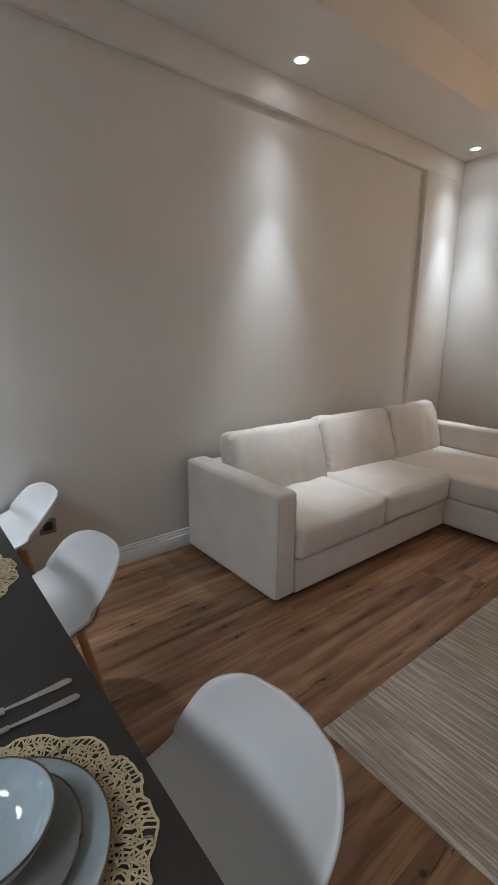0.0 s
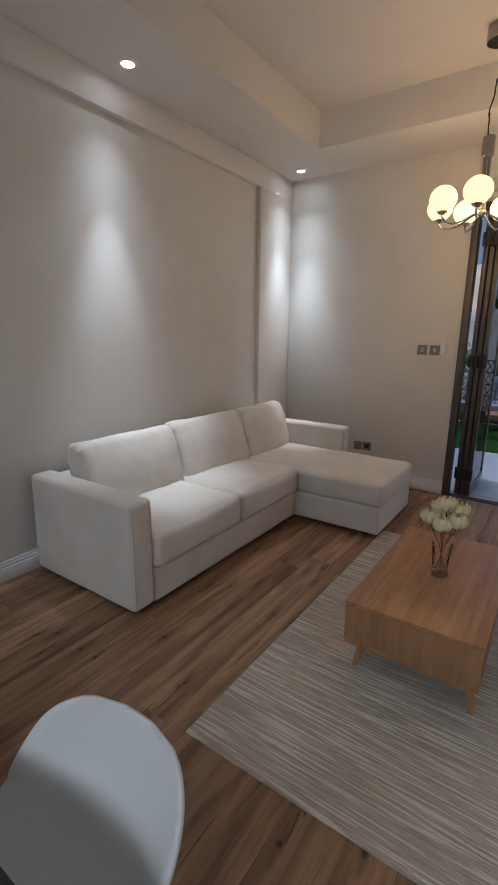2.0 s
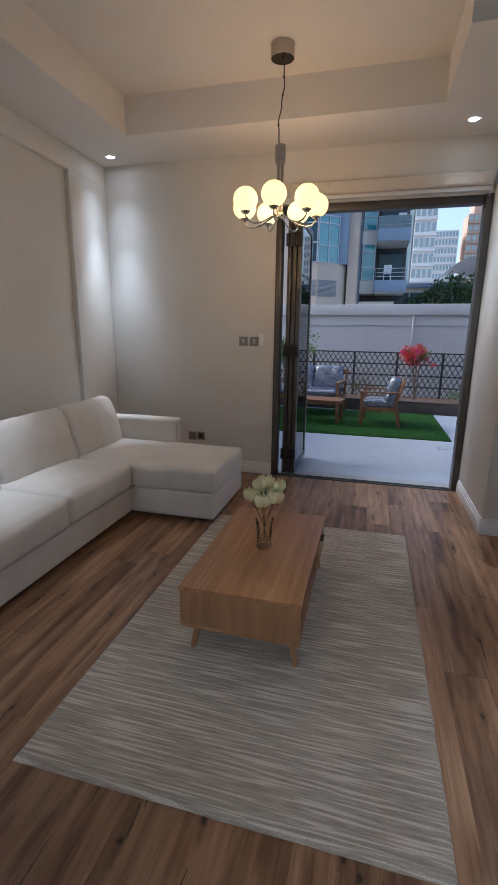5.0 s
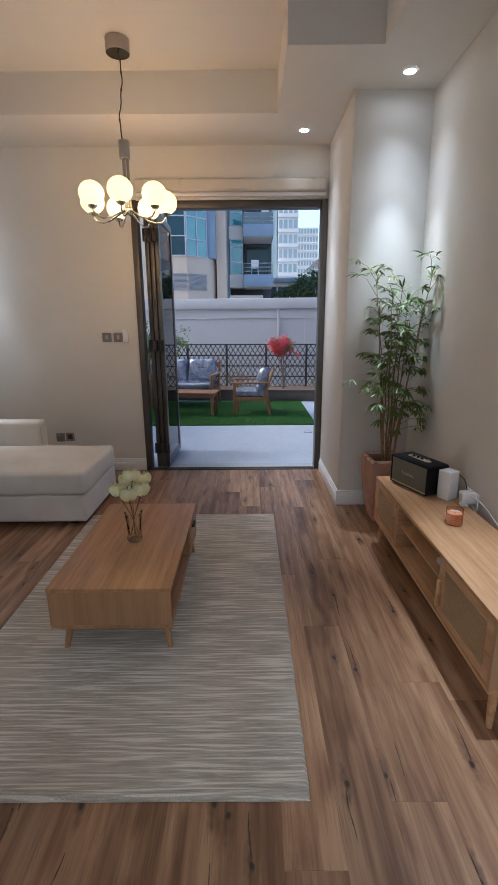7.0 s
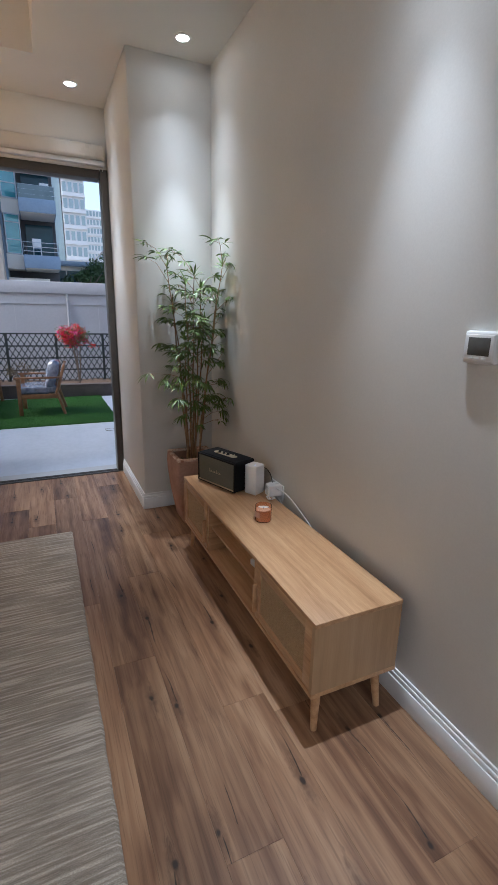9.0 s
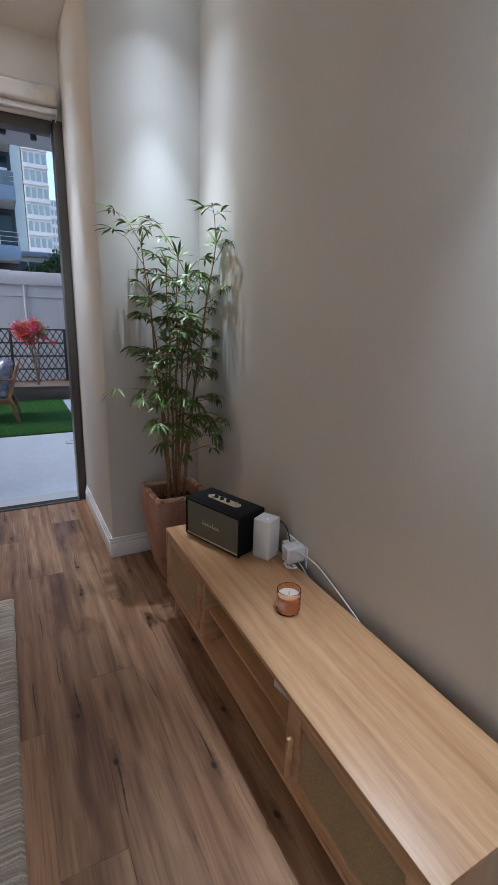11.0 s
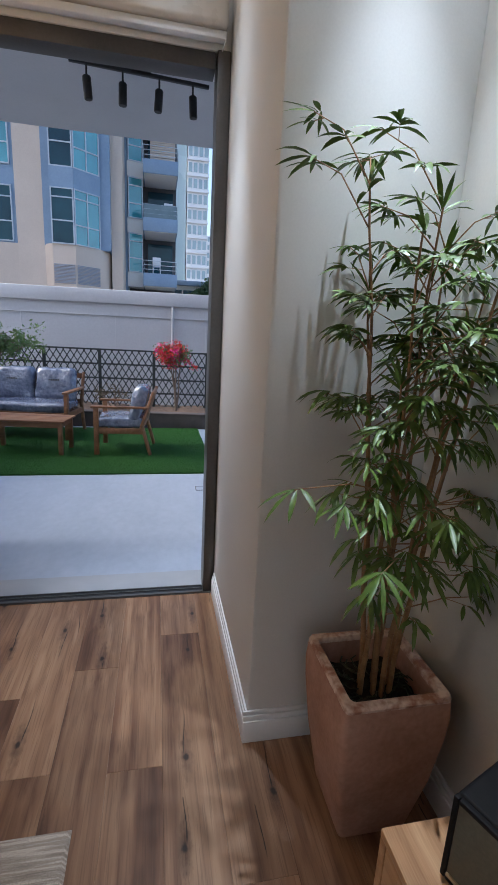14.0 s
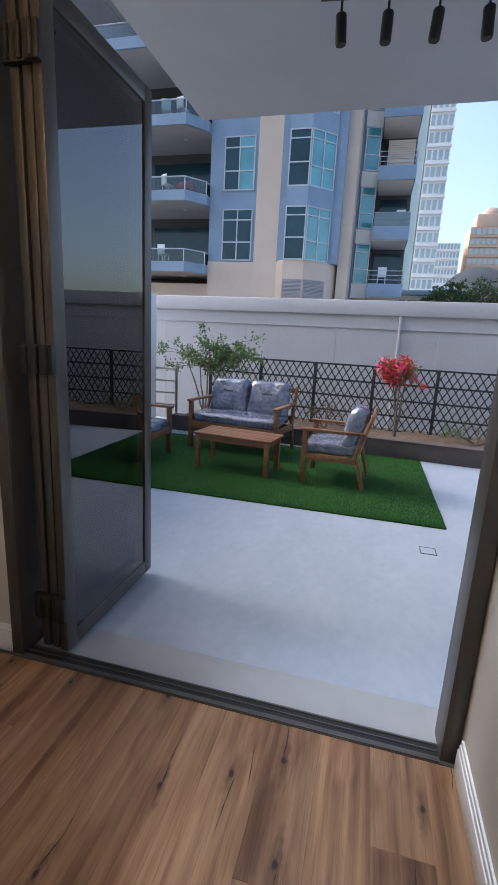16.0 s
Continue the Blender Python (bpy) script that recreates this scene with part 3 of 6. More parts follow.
pendant = thing("pendant_lamp", "chrome pendant lamp with seven glowing opal glass globes", "pendant lamp", pose(*PENDANT, 0))
part("canopy", lathe(bmesh.new(), [(0.0, TRAY - 0.001), (0.074, TRAY - 0.001), (0.077, TRAY - 0.004), (0.077, TRAY - 0.080), (0.074, TRAY - 0.082)], 40), STEEL, pendant, "brushed metal ceiling canopy")
# the underside's darkness is put into its own near-black metal colour
part("canopy_base", lathe(bmesh.new(), [(0.0, TRAY - 0.078), (0.0745, TRAY - 0.079)], 40), mat("darkened_mirror", (0.03, 0.03, 0.025), (0.05, 0.05, 0.04), 0.1, bump=0, metal=0.8), pendant, "dark mirrored underside")
bm = bmesh.new()
pts = [(0.004 * math.sin(k * 1.7) + 0.016 * math.sin(k * 0.42), 0.006 * math.sin(k * 0.9), TRAY - 0.079 - k * 0.0345) for k in range(16)]
pts[-1] = (0, 0, 2.63)
tube(bm, pts, 0.0042, 8)
part("cord", bm, BLACK, pendant, "black wavy hanging cord")
for k in (3, 6, 11):
    x, y, z = pts[k]
    part("cord_clip", tube(bmesh.new(), [(x, y, z + 0.006), (x, y, z - 0.006)], 0.007, 8), BLACK, pendant)
part("hub_top", lathe(bmesh.new(), [(0.0, 2.655), (0.034, 2.655), (0.036, 2.65), (0.036, 2.55), (0.034, 2.545), (0.0, 2.545)], 28), STEEL, pendant)
for a in range(3):
    x, y = 0.017 * math.cos(a * 2.1 + 0.4), 0.017 * math.sin(a * 2.1 + 0.4)
    part("stem", tube(bmesh.new(), [(x, y, 2.55), (x, y, 2.21)], 0.0095, 12), STEEL, pendant)
part("hub_bottom", lathe(bmesh.new(), [(0.0, 2.19), (0.026, 2.192), (0.032, 2.20), (0.032, 2.235), (0.02, 2.245), (0.0, 2.245)], 28), CHROME, pendant)
GLOBE = glow("opal_globe", (1.0, 0.70, 0.26), 0.78)
for k in range(7):
    a = radians(-90 + k * 360 / 7 + 4)
    c, s = math.cos(a), math.sin(a)
    part("arm", tube(bmesh.new(), [(r * c, r * s, z) for r, z in ((0.02, 2.225), (0.06, 2.205), (0.13, 2.165), (0.19, 2.15), (0.235, 2.16), (0.258, 2.185), (0.262, 2.21))], 0.0058, 8), CHROME, pendant)
    part("socket", lathe(bmesh.new(), [(0.0, 2.200), (0.018, 2.200), (0.030, 2.212), (0.036, 2.232), (0.034, 2.240), (0.0, 2.240)], 20, (0.262 * c, 0.262 * s, 0)), CHROME, pendant)
    part("globe", lathe(bmesh.new(), [(0.082 * math.sin(math.pi * q / 14), 2.290 - 0.078 * math.cos(math.pi * q / 14)) for q in range(15)], 28, (0.262 * c, 0.262 * s, 0)), GLOBE, pendant, "glowing warm opal glass globe")
    lamp("globe_light", "POINT", 4.1, (1.0, 0.54, 0.24), pose(PENDANT[0] + 0.262 * c, PENDANT[1] + 0.262 * s, 2.290), radius=0.090)

# ---- switches and sockets ----
PLATE = mat("nickel_plate", (0.24, 0.22, 0.20), (0.30, 0.28, 0.26), 0.35, 20, (1, 12, 1), bump=0.03, metal=0.8)


def plate(name, label, m, kind):
    """An 86 mm wall plate in the xz plane, facing -y."""
    ob = thing(name, label, "socket" if kind != "switch" else "light switch", m)
    part("plate", boxed(-0.043, -0.008, -0.043, 0.043, -0.0005, 0.043, bevel=0.002), PLATE, ob)
    if kind == "switch":
        part("rocker", boxed(-0.011, -0.0125, -0.019, 0.011, -0.0082, 0.019, bevel=0.0015), mat("rocker_silver", (0.5, 0.5, 0.5), (0.56, 0.56, 0.56), 0.3, metal=0.6, bump=0), ob, "silver rocker")
    else:
        for x, z, w, h in ((0, 0.012, 0.004, 0.010), (-0.011, -0.008, 0.008, 0.004), (0.011, -0.008, 0.008, 0.004)) if kind == "socket" else ((-0.012, 0, 0.009, 0.006), (0.012, 0, 0.009, 0.006)):
            part("pin_hole" if kind == "socket" else "jack", boxed(x - w / 2, -0.0095, z - h / 2, x + w / 2, -0.0082, z + h / 2), BLACK, ob)
        if kind == "socket":
            part("insert", boxed(-0.024, -0.0092, -0.022, 0.024, -0.0082, 0.026, bevel=0.0008), BLACK, ob)
    return ob


plate("light_switch", "square nickel wall switch with a silver rocker", pose(-2.065, 0, 1.335), "switch")
plate("light_switch", "square nickel wall switch with a silver rocker", pose(-1.955, 0, 1.335), "switch")
solid("wall_sensor", boxed(-0.026, -0.03, -0.062, 0.026, -0.0005, 0.062, bevel=0.006), TRIM_WHITE, "slim white plastic wall sensor beside two switches", "sensor", m=pose(-1.882, 0, 1.352))
plate("wall_data_outlet", "square dark nickel data outlet low on the wall", pose(-2.617, 0, 0.350), "jack")
plate("wall_socket", "square dark nickel power socket low on the wall", pose(-2.520, 0, 0.355), "socket")
plate("wall_socket", "square dark nickel power socket near the dining table", pose(W, -3.895, 0.37, 0, 0, 90), "socket")

thermo = thing("thermostat", "white square room thermostat with a grey screen", "thermostat", pose(E, -3.288, 1.358, 0, 0, -90))
part("case", boxed(-0.056, -0.022, -0.046, 0.056, -0.0005, 0.046, bevel=0.010, seg=4), TRIM_WHITE, thermo)
part("bezel", boxed(-0.046, -0.024, -0.036, 0.046, -0.020, 0.036, bevel=0.004, seg=3), mat("bezel_white", (0.8, 0.8, 0.8), (0.84, 0.84, 0.84), 0.3, bump=0), thermo)
part("screen", boxed(-0.036, -0.0255, -0.022, 0.036, -0.0235, 0.028, bevel=0.001), mat("lcd_grey", (0.10, 0.10, 0.095), (0.13, 0.13, 0.12), 0.2, bump=0), thermo, "dark grey display")
for k in range(3):
    part("button", boxed(-0.028 + k * 0.021, -0.026, -0.0335, -0.014 + k * 0.021, -0.0238, -0.027, bevel=0.001), TRIM_WHITE, thermo)

# ---- rug ----
RX0, RX1, RY0, RY1 = -1.93, -0.517, -3.40, -1.185
rug_mat = rug_weave()
bm = bmesh.new()
nx, ny = 24, 190
rows = []
for j in range(ny + 1):
    y = RY0 + (RY1 - RY0) * j / ny
    edge = 0.004 * noise.noise(Vector((0, y * 9, 3)))
    line = []
    for i in range(nx + 1):
        x = RX0 + (RX1 - RX0) * i / nx
        if i in (1, nx - 1):
            x = RX0 + 0.010 if i == 1 else RX1 - 0.010
        border = i in (0, nx) or j in (0, ny)
        z = 0.0 if border else 0.0145 + 0.0005 * noise.noise(Vector((x * 3, y * 60, 0))) + (0.0008 if j % 2 == 0 else 0)
        line.append(bm.verts.new((x + (edge if i in (0, nx) else 0), y + (0.004 * noise.noise(Vector((x * 8, 0, 7))) if j in (0, ny) else 0), z)))
    rows.append(line)
for a, b in zip(rows, rows[1:]):
    for i in range(nx):
        bm.faces.new((a[i], a[i + 1], b[i + 1], b[i]))
solid("rug", bm, rug_mat, "grey and cream striped woven wool rug on the oak floor", "rug", m=pose(0, 0, 0.0015), sharp=80)

# ---- sofa ----
sofa = thing("corner_sofa", "off-white fabric corner sofa with a chaise and three back cushions", "sofa")
XB, XF, XC = -3.47, -2.595, -1.91
YN, YF, YC = -3.045, -0.44, -1.37
part("base", soft(bmesh.new(), (0.80, 1.56, 0.195), (-2.995, -2.12, 0.1325), 0.015, wave=0.002, n=6), SOFA_CLOTH, sofa)
part("arm", soft(bmesh.new(), (XF - XB, 0.145, 0.595), ((XF + XB) / 2, YN + 0.0725, 0.3325), 0.026, (0.004, 0.006, 0.006), 0.003, 10, 1), SOFA_CLOTH, sofa)
part("arm", soft(bmesh.new(), (XF - XB, 0.145, 0.595), ((XF + XB) / 2 + 0.05, YF - 0.0725, 0.3325), 0.026, (0.004, 0.006, 0.006), 0.004, 10, 2), SOFA_CLOTH, sofa)
part("backrest", soft(bmesh.new(), (0.15, YF - YN - 0.29, 0.56), (XB + 0.075, (YF + YN) / 2, 0.32), 0.025, wave=0.003, seed=3), SOFA_CLOTH, sofa)
part("chaise_base", soft(bmesh.new(), (XC - XB - 0.15, YF - YC - 0.147, 0.205), ((XC + XB + 0.15) / 2, (YF - 0.147 + YC) / 2, 0.1375), 0.02, (0.003, 0.003, 0), 0.002, 8, 4), SOFA_CLOTH, sofa)
part("chaise_cushion", soft(bmesh.new(), (XC - XB - 0.18, YF - YC - 0.150, 0.185), ((XC + XB + 0.19) / 2, (YF - 0.149 + YC) / 2, 0.330), 0.034, (0.01, 0.008, 0.022), 0.006, 12, 5), SOFA_CLOTH, sofa, "long seat cushion of the chaise")
part("seat_cushion", soft(bmesh.new(), (0.755, 0.757, 0.210), (-2.943, -2.521, 0.336), 0.046, (0.014, 0.005, 0.018), 0.007, 12, 6), SOFA_CLOTH, sofa)
part("seat_cushion", soft(bmesh.new(), (0.755, 0.757, 0.210), (-2.943, -1.755, 0.336), 0.046, (0.014, 0.005, 0.018), 0.007, 12, 7), SOFA_CLOTH, sofa)
for k, (y, w, z, tilt, turn) in enumerate(((-2.50, 0.80, 0.588, -17, 0), (-1.70, 0.79, 0.594, -19, -2), (-0.95, 0.72, 0.598, -18, 1))):
    m = pose(-3.21, y, z, 0, tilt, turn)
    part("back_cushion", soft(bmesh.new(), (0.17, w, 0.475), (0, 0, 0), 0.055, (0.062, -0.012, -0.006), 0.009, 26, 11 + k, m, 0.35), SOFA_CLOTH, sofa, "plump back cushion")
SEAM = mat("sofa_seam", (0.44, 0.41, 0.37), (0.50, 0.47, 0.43), 0.95, 40, bump=0.2, fine=500, spec=0.1)
for x, ya, yb in ((XF, YN, YN + 0.145), (XF + 0.05, YF - 0.145, YF)):
    part("arm_seam", tube(bmesh.new(), [(x - 0.002, ya + 0.012, 0.06), (x - 0.002, ya + 0.014, 0.58), (x - 0.004, ya + 0.024, 0.612), (x - 0.004, yb - 0.024, 0.612), (x - 0.002, yb - 0.014, 0.58), (x - 0.002, yb - 0.012, 0.06)], 0.0026, 6), SEAM, sofa, "stitched seam round the arm front")
for x, y in ((-2.70, -2.97), (-3.40, -2.97), (-2.72, -1.5), (-2.03, -1.28), (-2.03, -0.68), (-3.40, -0.52), (-2.70, -0.52)):
    part("foot", boxed(x - 0.03, y - 0.03, 0.0, x + 0.03, y + 0.03, 0.038, bevel=0.004), BLACK, sofa, "black plastic foot")

# ---- coffee table ----
table = thing("coffee_table", "low warm oak coffee table with an open bay and a drawer", "coffee table")
TX0, TX1, TY0, TY1, TZ0, TZ1 = -1.597, -1.048, -2.74, -1.762, 0.135, 0.337
TC = -2.10
part("tabletop", boxed(TX0, TY0, TZ1 - 0.018, TX1, TY1, TZ1, bevel=0.0025), WALNUT, table)
part("bottom_panel", boxed(TX0 + 0.004, TY0 + 0.004, TZ0, TX1 - 0.004, TY1 - 0.004, TZ0 + 0.018, bevel=0.002), WALNUT, table)
part("end_panel", boxed(TX0 + 0.004, TY0 + 0.003, TZ0 + 0.018, TX1 - 0.004, TY0 + 0.021, TZ1 - 0.018, bevel=0.001), WALNUT_Z, table)
part("end_panel", boxed(TX0 + 0.004, TY1 - 0.021, TZ0 + 0.018, TX1 - 0.004, TY1 - 0.003, TZ1 - 0.018, bevel=0.001), WALNUT_Z, table)
part("divider", boxed(TX0 + 0.01, TC - 0.009, TZ0 + 0.018, TX1 - 0.008, TC + 0.009, TZ1 - 0.018), WALNUT_Z, table)
part("drawer_front", boxed(TX1 - 0.020, TC + 0.011, TZ0 + 0.021, TX1 - 0.003, TY1 - 0.023, TZ1 - 0.021, bevel=0.0015), WALNUT, table)
part("drawer_front", boxed(TX0 + 0.003, TC - 0.011, TZ0 + 0.021, TX0 + 0.020, TY0 + 0.023, TZ1 - 0.021, bevel=0.0015), WALNUT, table)
part("drawer_handle", boxed(TX1 - 0.003, -1.985, 0.272, TX1 + 0.014, -1.905, 0.284, bevel=0.003), BLACK, table, "black metal pull")
part("drawer_handle", boxed(TX0 - 0.014, -2.56, 0.272, TX0 + 0.003, -2.48, 0.284, bevel=0.003), BLACK, table, "black metal pull")
for sx, x in ((-1, TX0 + 0.072), (1, TX1 - 0.045)):
    for sy, y in ((-1, TY0 + 0.06), (1, TY1 - 0.06)):
        part("leg", tube(bmesh.new(), [(x, y, TZ0), (x + sx * 0.022, y + sy * 0.022, 0.012)], [0.019, 0.012], 16), WALNUT_Z, table)

# vase with roses
CUT = sheet_glass("cut_glass", (0.98, 0.99, 0.99), 1.2)
vase = thing("flower_vase", "cut crystal vase holding pale yellow artificial roses", "vase", pose(-1.318, -2.262, TZ1))
bm = bmesh.new()
seg, outer, inner = 24, [], []
prof = [(0.034, 0.0), (0.036, 0.006), (0.030, 0.018), (0.031, 0.05), (0.034, 0.09), (0.038, 0.118), (0.041, 0.126)]
rings = []
for q, (r, z) in enumerate(prof):
    rings.append([bm.verts.new(((r * (1 + (0.045 if (k + q) % 2 else -0.03))) * math.cos(2 * math.pi * k / seg), (r * (1 + (0.045 if (k + q) % 2 else -0.03))) * math.sin(2 * math.pi * k / seg), z)) for k in range(seg)])
for r, z in ((0.036, 0.126), (0.031, 0.09), (0.026, 0.05), (0.025, 0.022)):
    rings.append([bm.verts.new((r * math.cos(2 * math.pi * k / seg), r * math.sin(2 * math.pi * k / seg), z)) for k in range(seg)])
for a, b in zip(rings, rings[1:]):
    for k in range(seg):
        bm.faces.new((a[k], a[(k + 1) % seg], b[(k + 1) % seg], b[k]))
bm.faces.new(rings[0][::-1])
bm.faces.new(rings[-1])
vase.scale = (1.15, 1.15, 1.24)
part("vessel", bm, CUT, vase, "clear faceted crystal vessel", 12)
PETAL = mat("rose_petal", (0.93, 0.85, 0.48), (0.96, 0.92, 0.68), 0.6, 30, bump=0.05, vary=0.05, through_light=0.15)
STALK = mat("dark_stalk", (0.09, 0.06, 0.035), (0.17, 0.12, 0.06), 0.6, 20)
SEPAL = mat("sepal_green", (0.09, 0.13, 0.03), (0.16, 0.21, 0.06), 0.6, 20)
rng = random.Random(5)
for k, (dx, dy, z) in enumerate(((-0.055, -0.02, 0.235), (0.0, 0.015, 0.285), (0.052, -0.03, 0.24), (0.045, 0.035, 0.265), (-0.03, 0.045, 0.255), (0.0, -0.055, 0.225))):
    part("stalk", tube(bmesh.new(), [(-dx * 0.3, -dy * 0.3, 0.026), (dx * 0.2, dy * 0.2, 0.12), (dx, dy, z - 0.025)], 0.0019, 6), STALK, vase)
    part("calyx", lathe(bmesh.new(), [(0.003, z - 0.032), (0.012, z - 0.022), (0.016, z - 0.012), (0.0, z - 0.010)], 8, (dx, dy, 0)), SEPAL, vase)
    bm = bmesh.new()
    # nested cups of petals, the outer ones opening a little
    for ring, (count, big, close) in enumerate(((4, 0.012, 0.86), (6, 0.019, 0.84), (8, 0.026, 0.80), (9, 0.032, 0.74), (10, 0.037, 0.68))):
        for p in range(count):
            a = 2 * math.pi * (p + rng.random() * 0.35) / count + ring * 0.7
            grid = []
            for i in range(6):
                v, line = i / 5, []
                fall = math.pi * (0.12 + (close - 0.12) * v)
                for j in range(6):
                    u = (j / 5 - 0.5) * 2
                    w = 2 * math.pi / count * 0.78 * (0.75 + 0.35 * math.sin(math.pi * v)) * (1 if v < 0.9 else 0.8)
                    rad = big * math.sin(fall) * (1 + 0.10 * v * v) + 0.003 * u * u * v
                    zz = z + 0.004 - big * 0.92 * math.cos(fall) - 0.005 * u * u * v + 0.0035 * rng.uniform(-1, 1)
                    line.append(bm.verts.new((dx + rad * math.cos(a + u * w / 2), dy + rad * math.sin(a + u * w / 2), zz)))
                grid.append(line)
            for i in range(5):
                for j in range(5):
                    bm.faces.new((grid[i][j], grid[i][j + 1], grid[i + 1][j + 1], grid[i + 1][j]))
    part("rose", bm, PETAL, vase, "pale yellow rose head", 70)

# ---- low sideboard ----
unit = thing("media_sideboard", "low light oak sideboard with rattan doors and open shelves", "sideboard")
UX0, UX1, UY0, UY1, UZ0, UZ1 = 0.137, 0.503, -3.157, -1.632, 0.168, 0.468
D1, D2 = -2.075, -2.680
part("top", boxed(UX0, UY0, UZ1 - 0.018, UX1, UY1, UZ1, bevel=0.002), OAK, unit)
part("bottom_panel", boxed(UX0, UY0, UZ0, UX1, UY1, UZ0 + 0.018, bevel=0.002), OAK, unit)
part("side_panel", boxed(UX0 + 0.001, UY0 + 0.001, UZ0 + 0.018, UX1 - 0.001, UY0 + 0.019, UZ1 - 0.018), timber("light_oak_side", [(0.30, (0.31, 0.19, 0.10)), (0.5, (0.42, 0.265, 0.145)), (0.7, (0.50, 0.335, 0.195))], "z", 1.6, 0.42, vary=0.03, bump=0.06), unit)
part("side_panel", boxed(UX0 + 0.001, UY1 - 0.019, UZ0 + 0.018, UX1 - 0.001, UY1 - 0.001, UZ1 - 0.018), OAK_X, unit)
part("back_panel", boxed(UX1 - 0.009, UY0 + 0.019, UZ0 + 0.018, UX1 - 0.001, UY1 - 0.019, UZ1 - 0.018), OAK, unit)
for y in (D1, D2):
    part("divider", boxed(UX0 + 0.006, y - 0.009, UZ0 + 0.018, UX1 - 0.009, y + 0.009, UZ1 - 0.018), OAK_X, unit)
part("shelf", boxed(UX0 + 0.025, D2 + 0.009, 0.312, UX1 - 0.009, D1 - 0.009, 0.327, bevel=0.001), OAK, unit)
CANE = mat("woven_cane", (0.36, 0.235, 0.12), (0.56, 0.40, 0.235), 0.6, 130, bump=0.7, fine=210, spread=0.2, depth=0.003)
for y0, y1, hy in ((D1 + 0.011, UY1 - 0.021, D1 + 0.028), (UY0 + 0.021, D2 - 0.011, D2 - 0.028)):
    z0, z1 = UZ0 + 0.021, UZ1 - 0.021
    bm = bmesh.new()
    for b in ((y0, z0, y0 + 0.045, z1), (y1 - 0.045, z0, y1, z1), (y0 + 0.045, z0, y1 - 0.045, z0 + 0.035), (y0 + 0.045, z1 - 0.035, y1 - 0.045, z1)):
        box(bm, UX0 + 0.002, b[0], b[1], UX0 + 0.018, b[2], b[3], bevel=0.001)
    d = part("cabinet_door", bm, OAK, unit, "oak door with a woven cane panel")
    bm = bmesh.new()
    step = 0.0085
    for k in range(int((y1 - y0 - 0.09) / step) + 1):
        y = y0 + 0.045 + k * step
        box(bm, UX0 + 0.008, y - 0.0022, z0 + 0.03, UX0 + 0.0105, y + 0.0022, z1 - 0.03)
    for k in range(int((z1 - z0 - 0.07) / step) + 1):
        z = z0 + 0.035 + k * step
        box(bm, UX0 + 0.0065, y0 + 0.04, z - 0.0022, UX0 + 0.0085, y1 - 0.04, z + 0.0022)
    box(bm, UX0 + 0.0115, y0 + 0.04, z0 + 0.03, UX0 + 0.013, y1 - 0.04, z1 - 0.03)
    tagged(part("cane_panel", bm, CANE, d, "honey woven cane"), kind="stuff")
    part("door_handle", boxed(UX0 - 0.018, hy - 0.006, 0.222, UX0 + 0.002, hy + 0.006, 0.355, bevel=0.004), OAK, d, "slim oak handle")
for x in (UX0 + 0.05, UX1 - 0.06):
    for s, y in ((-1, UY0 + 0.045), (1, UY1 - 0.045)):
        part("leg", tube(bmesh.new(), [(x, y, UZ0), (x - 0.012 if x < 0.3 else x + 0.012, y + s * 0.018, 0.0)], [0.019, 0.0115], 16), OAK, unit)
solid("white_box", boxed(-0.06, -0.045, 0, 0.06, 0.045, 0.028, bevel=0.004), TRIM_WHITE, "small white set-top box lying on the sideboard shelf", "set-top box", m=pose(0.26, -2.55, 0.3275, 0, 0, 8))

# loudspeaker
ang = math.degrees(math.atan2(-0.292, 0.111))
spk = thing("bookshelf_loudspeaker", "black leatherette loudspeaker with an olive grille and brass knobs", "loudspeaker", pose(0.2, -1.722, UZ1, 0, 0, ang))
SL, SD, SH = 0.322, 0.158, 0.182
LEATHER = mat("black_leatherette", (0.008, 0.008, 0.009), (0.012, 0.012, 0.013), 0.6, 60, bump=0.06, fine=380, depth=0.0005, spec=0.15)
BRASS = mat("brass", (0.50, 0.41, 0.27), (0.62, 0.53, 0.38), 0.3, 10, bump=0.02, metal=0.35)
GRILLE = mat("olive_grille", (0.115, 0.113, 0.086), (0.145, 0.140, 0.108), 0.8, 160, bump=0.25, fine=500, depth=0.001)
bm = bmesh.new()
box(bm, 0, 0.008, 0.006, SL, SD, SH, bevel=0.010, seg=4)
part("cabinet", bm, LEATHER, spk)
bm = bmesh.new()
for b in ((0.0, 0.006, 0.010, SH - 0.004), (SL - 0.010, 0.006, SL, SH - 0.004)):
    box(bm, b[0], 0.0, b[1], b[2], 0.012, b[3], bevel=0.003)
box(bm, 0.010, 0.0, 0.006, SL - 0.010, 0.012, 0.012, bevel=0.002)
box(bm, 0.010, 0.0, SH - 0.014, SL - 0.010, 0.012, SH - 0.004, bevel=0.003)
part("front_frame", bm, LEATHER, spk)
part("grille", boxed(0.0105, 0.003, 0.0205, SL - 0.0105, 0.0095, SH - 0.0145, bevel=0.001), GRILLE, spk, "olive-grey woven grille")
part("trim_strip", boxed(0.0105, 0.001, 0.0125, SL - 0.0105, 0.0095, 0.0195, bevel=0.001), BRASS, spk, "brass trim strip")
bm = bmesh.new()
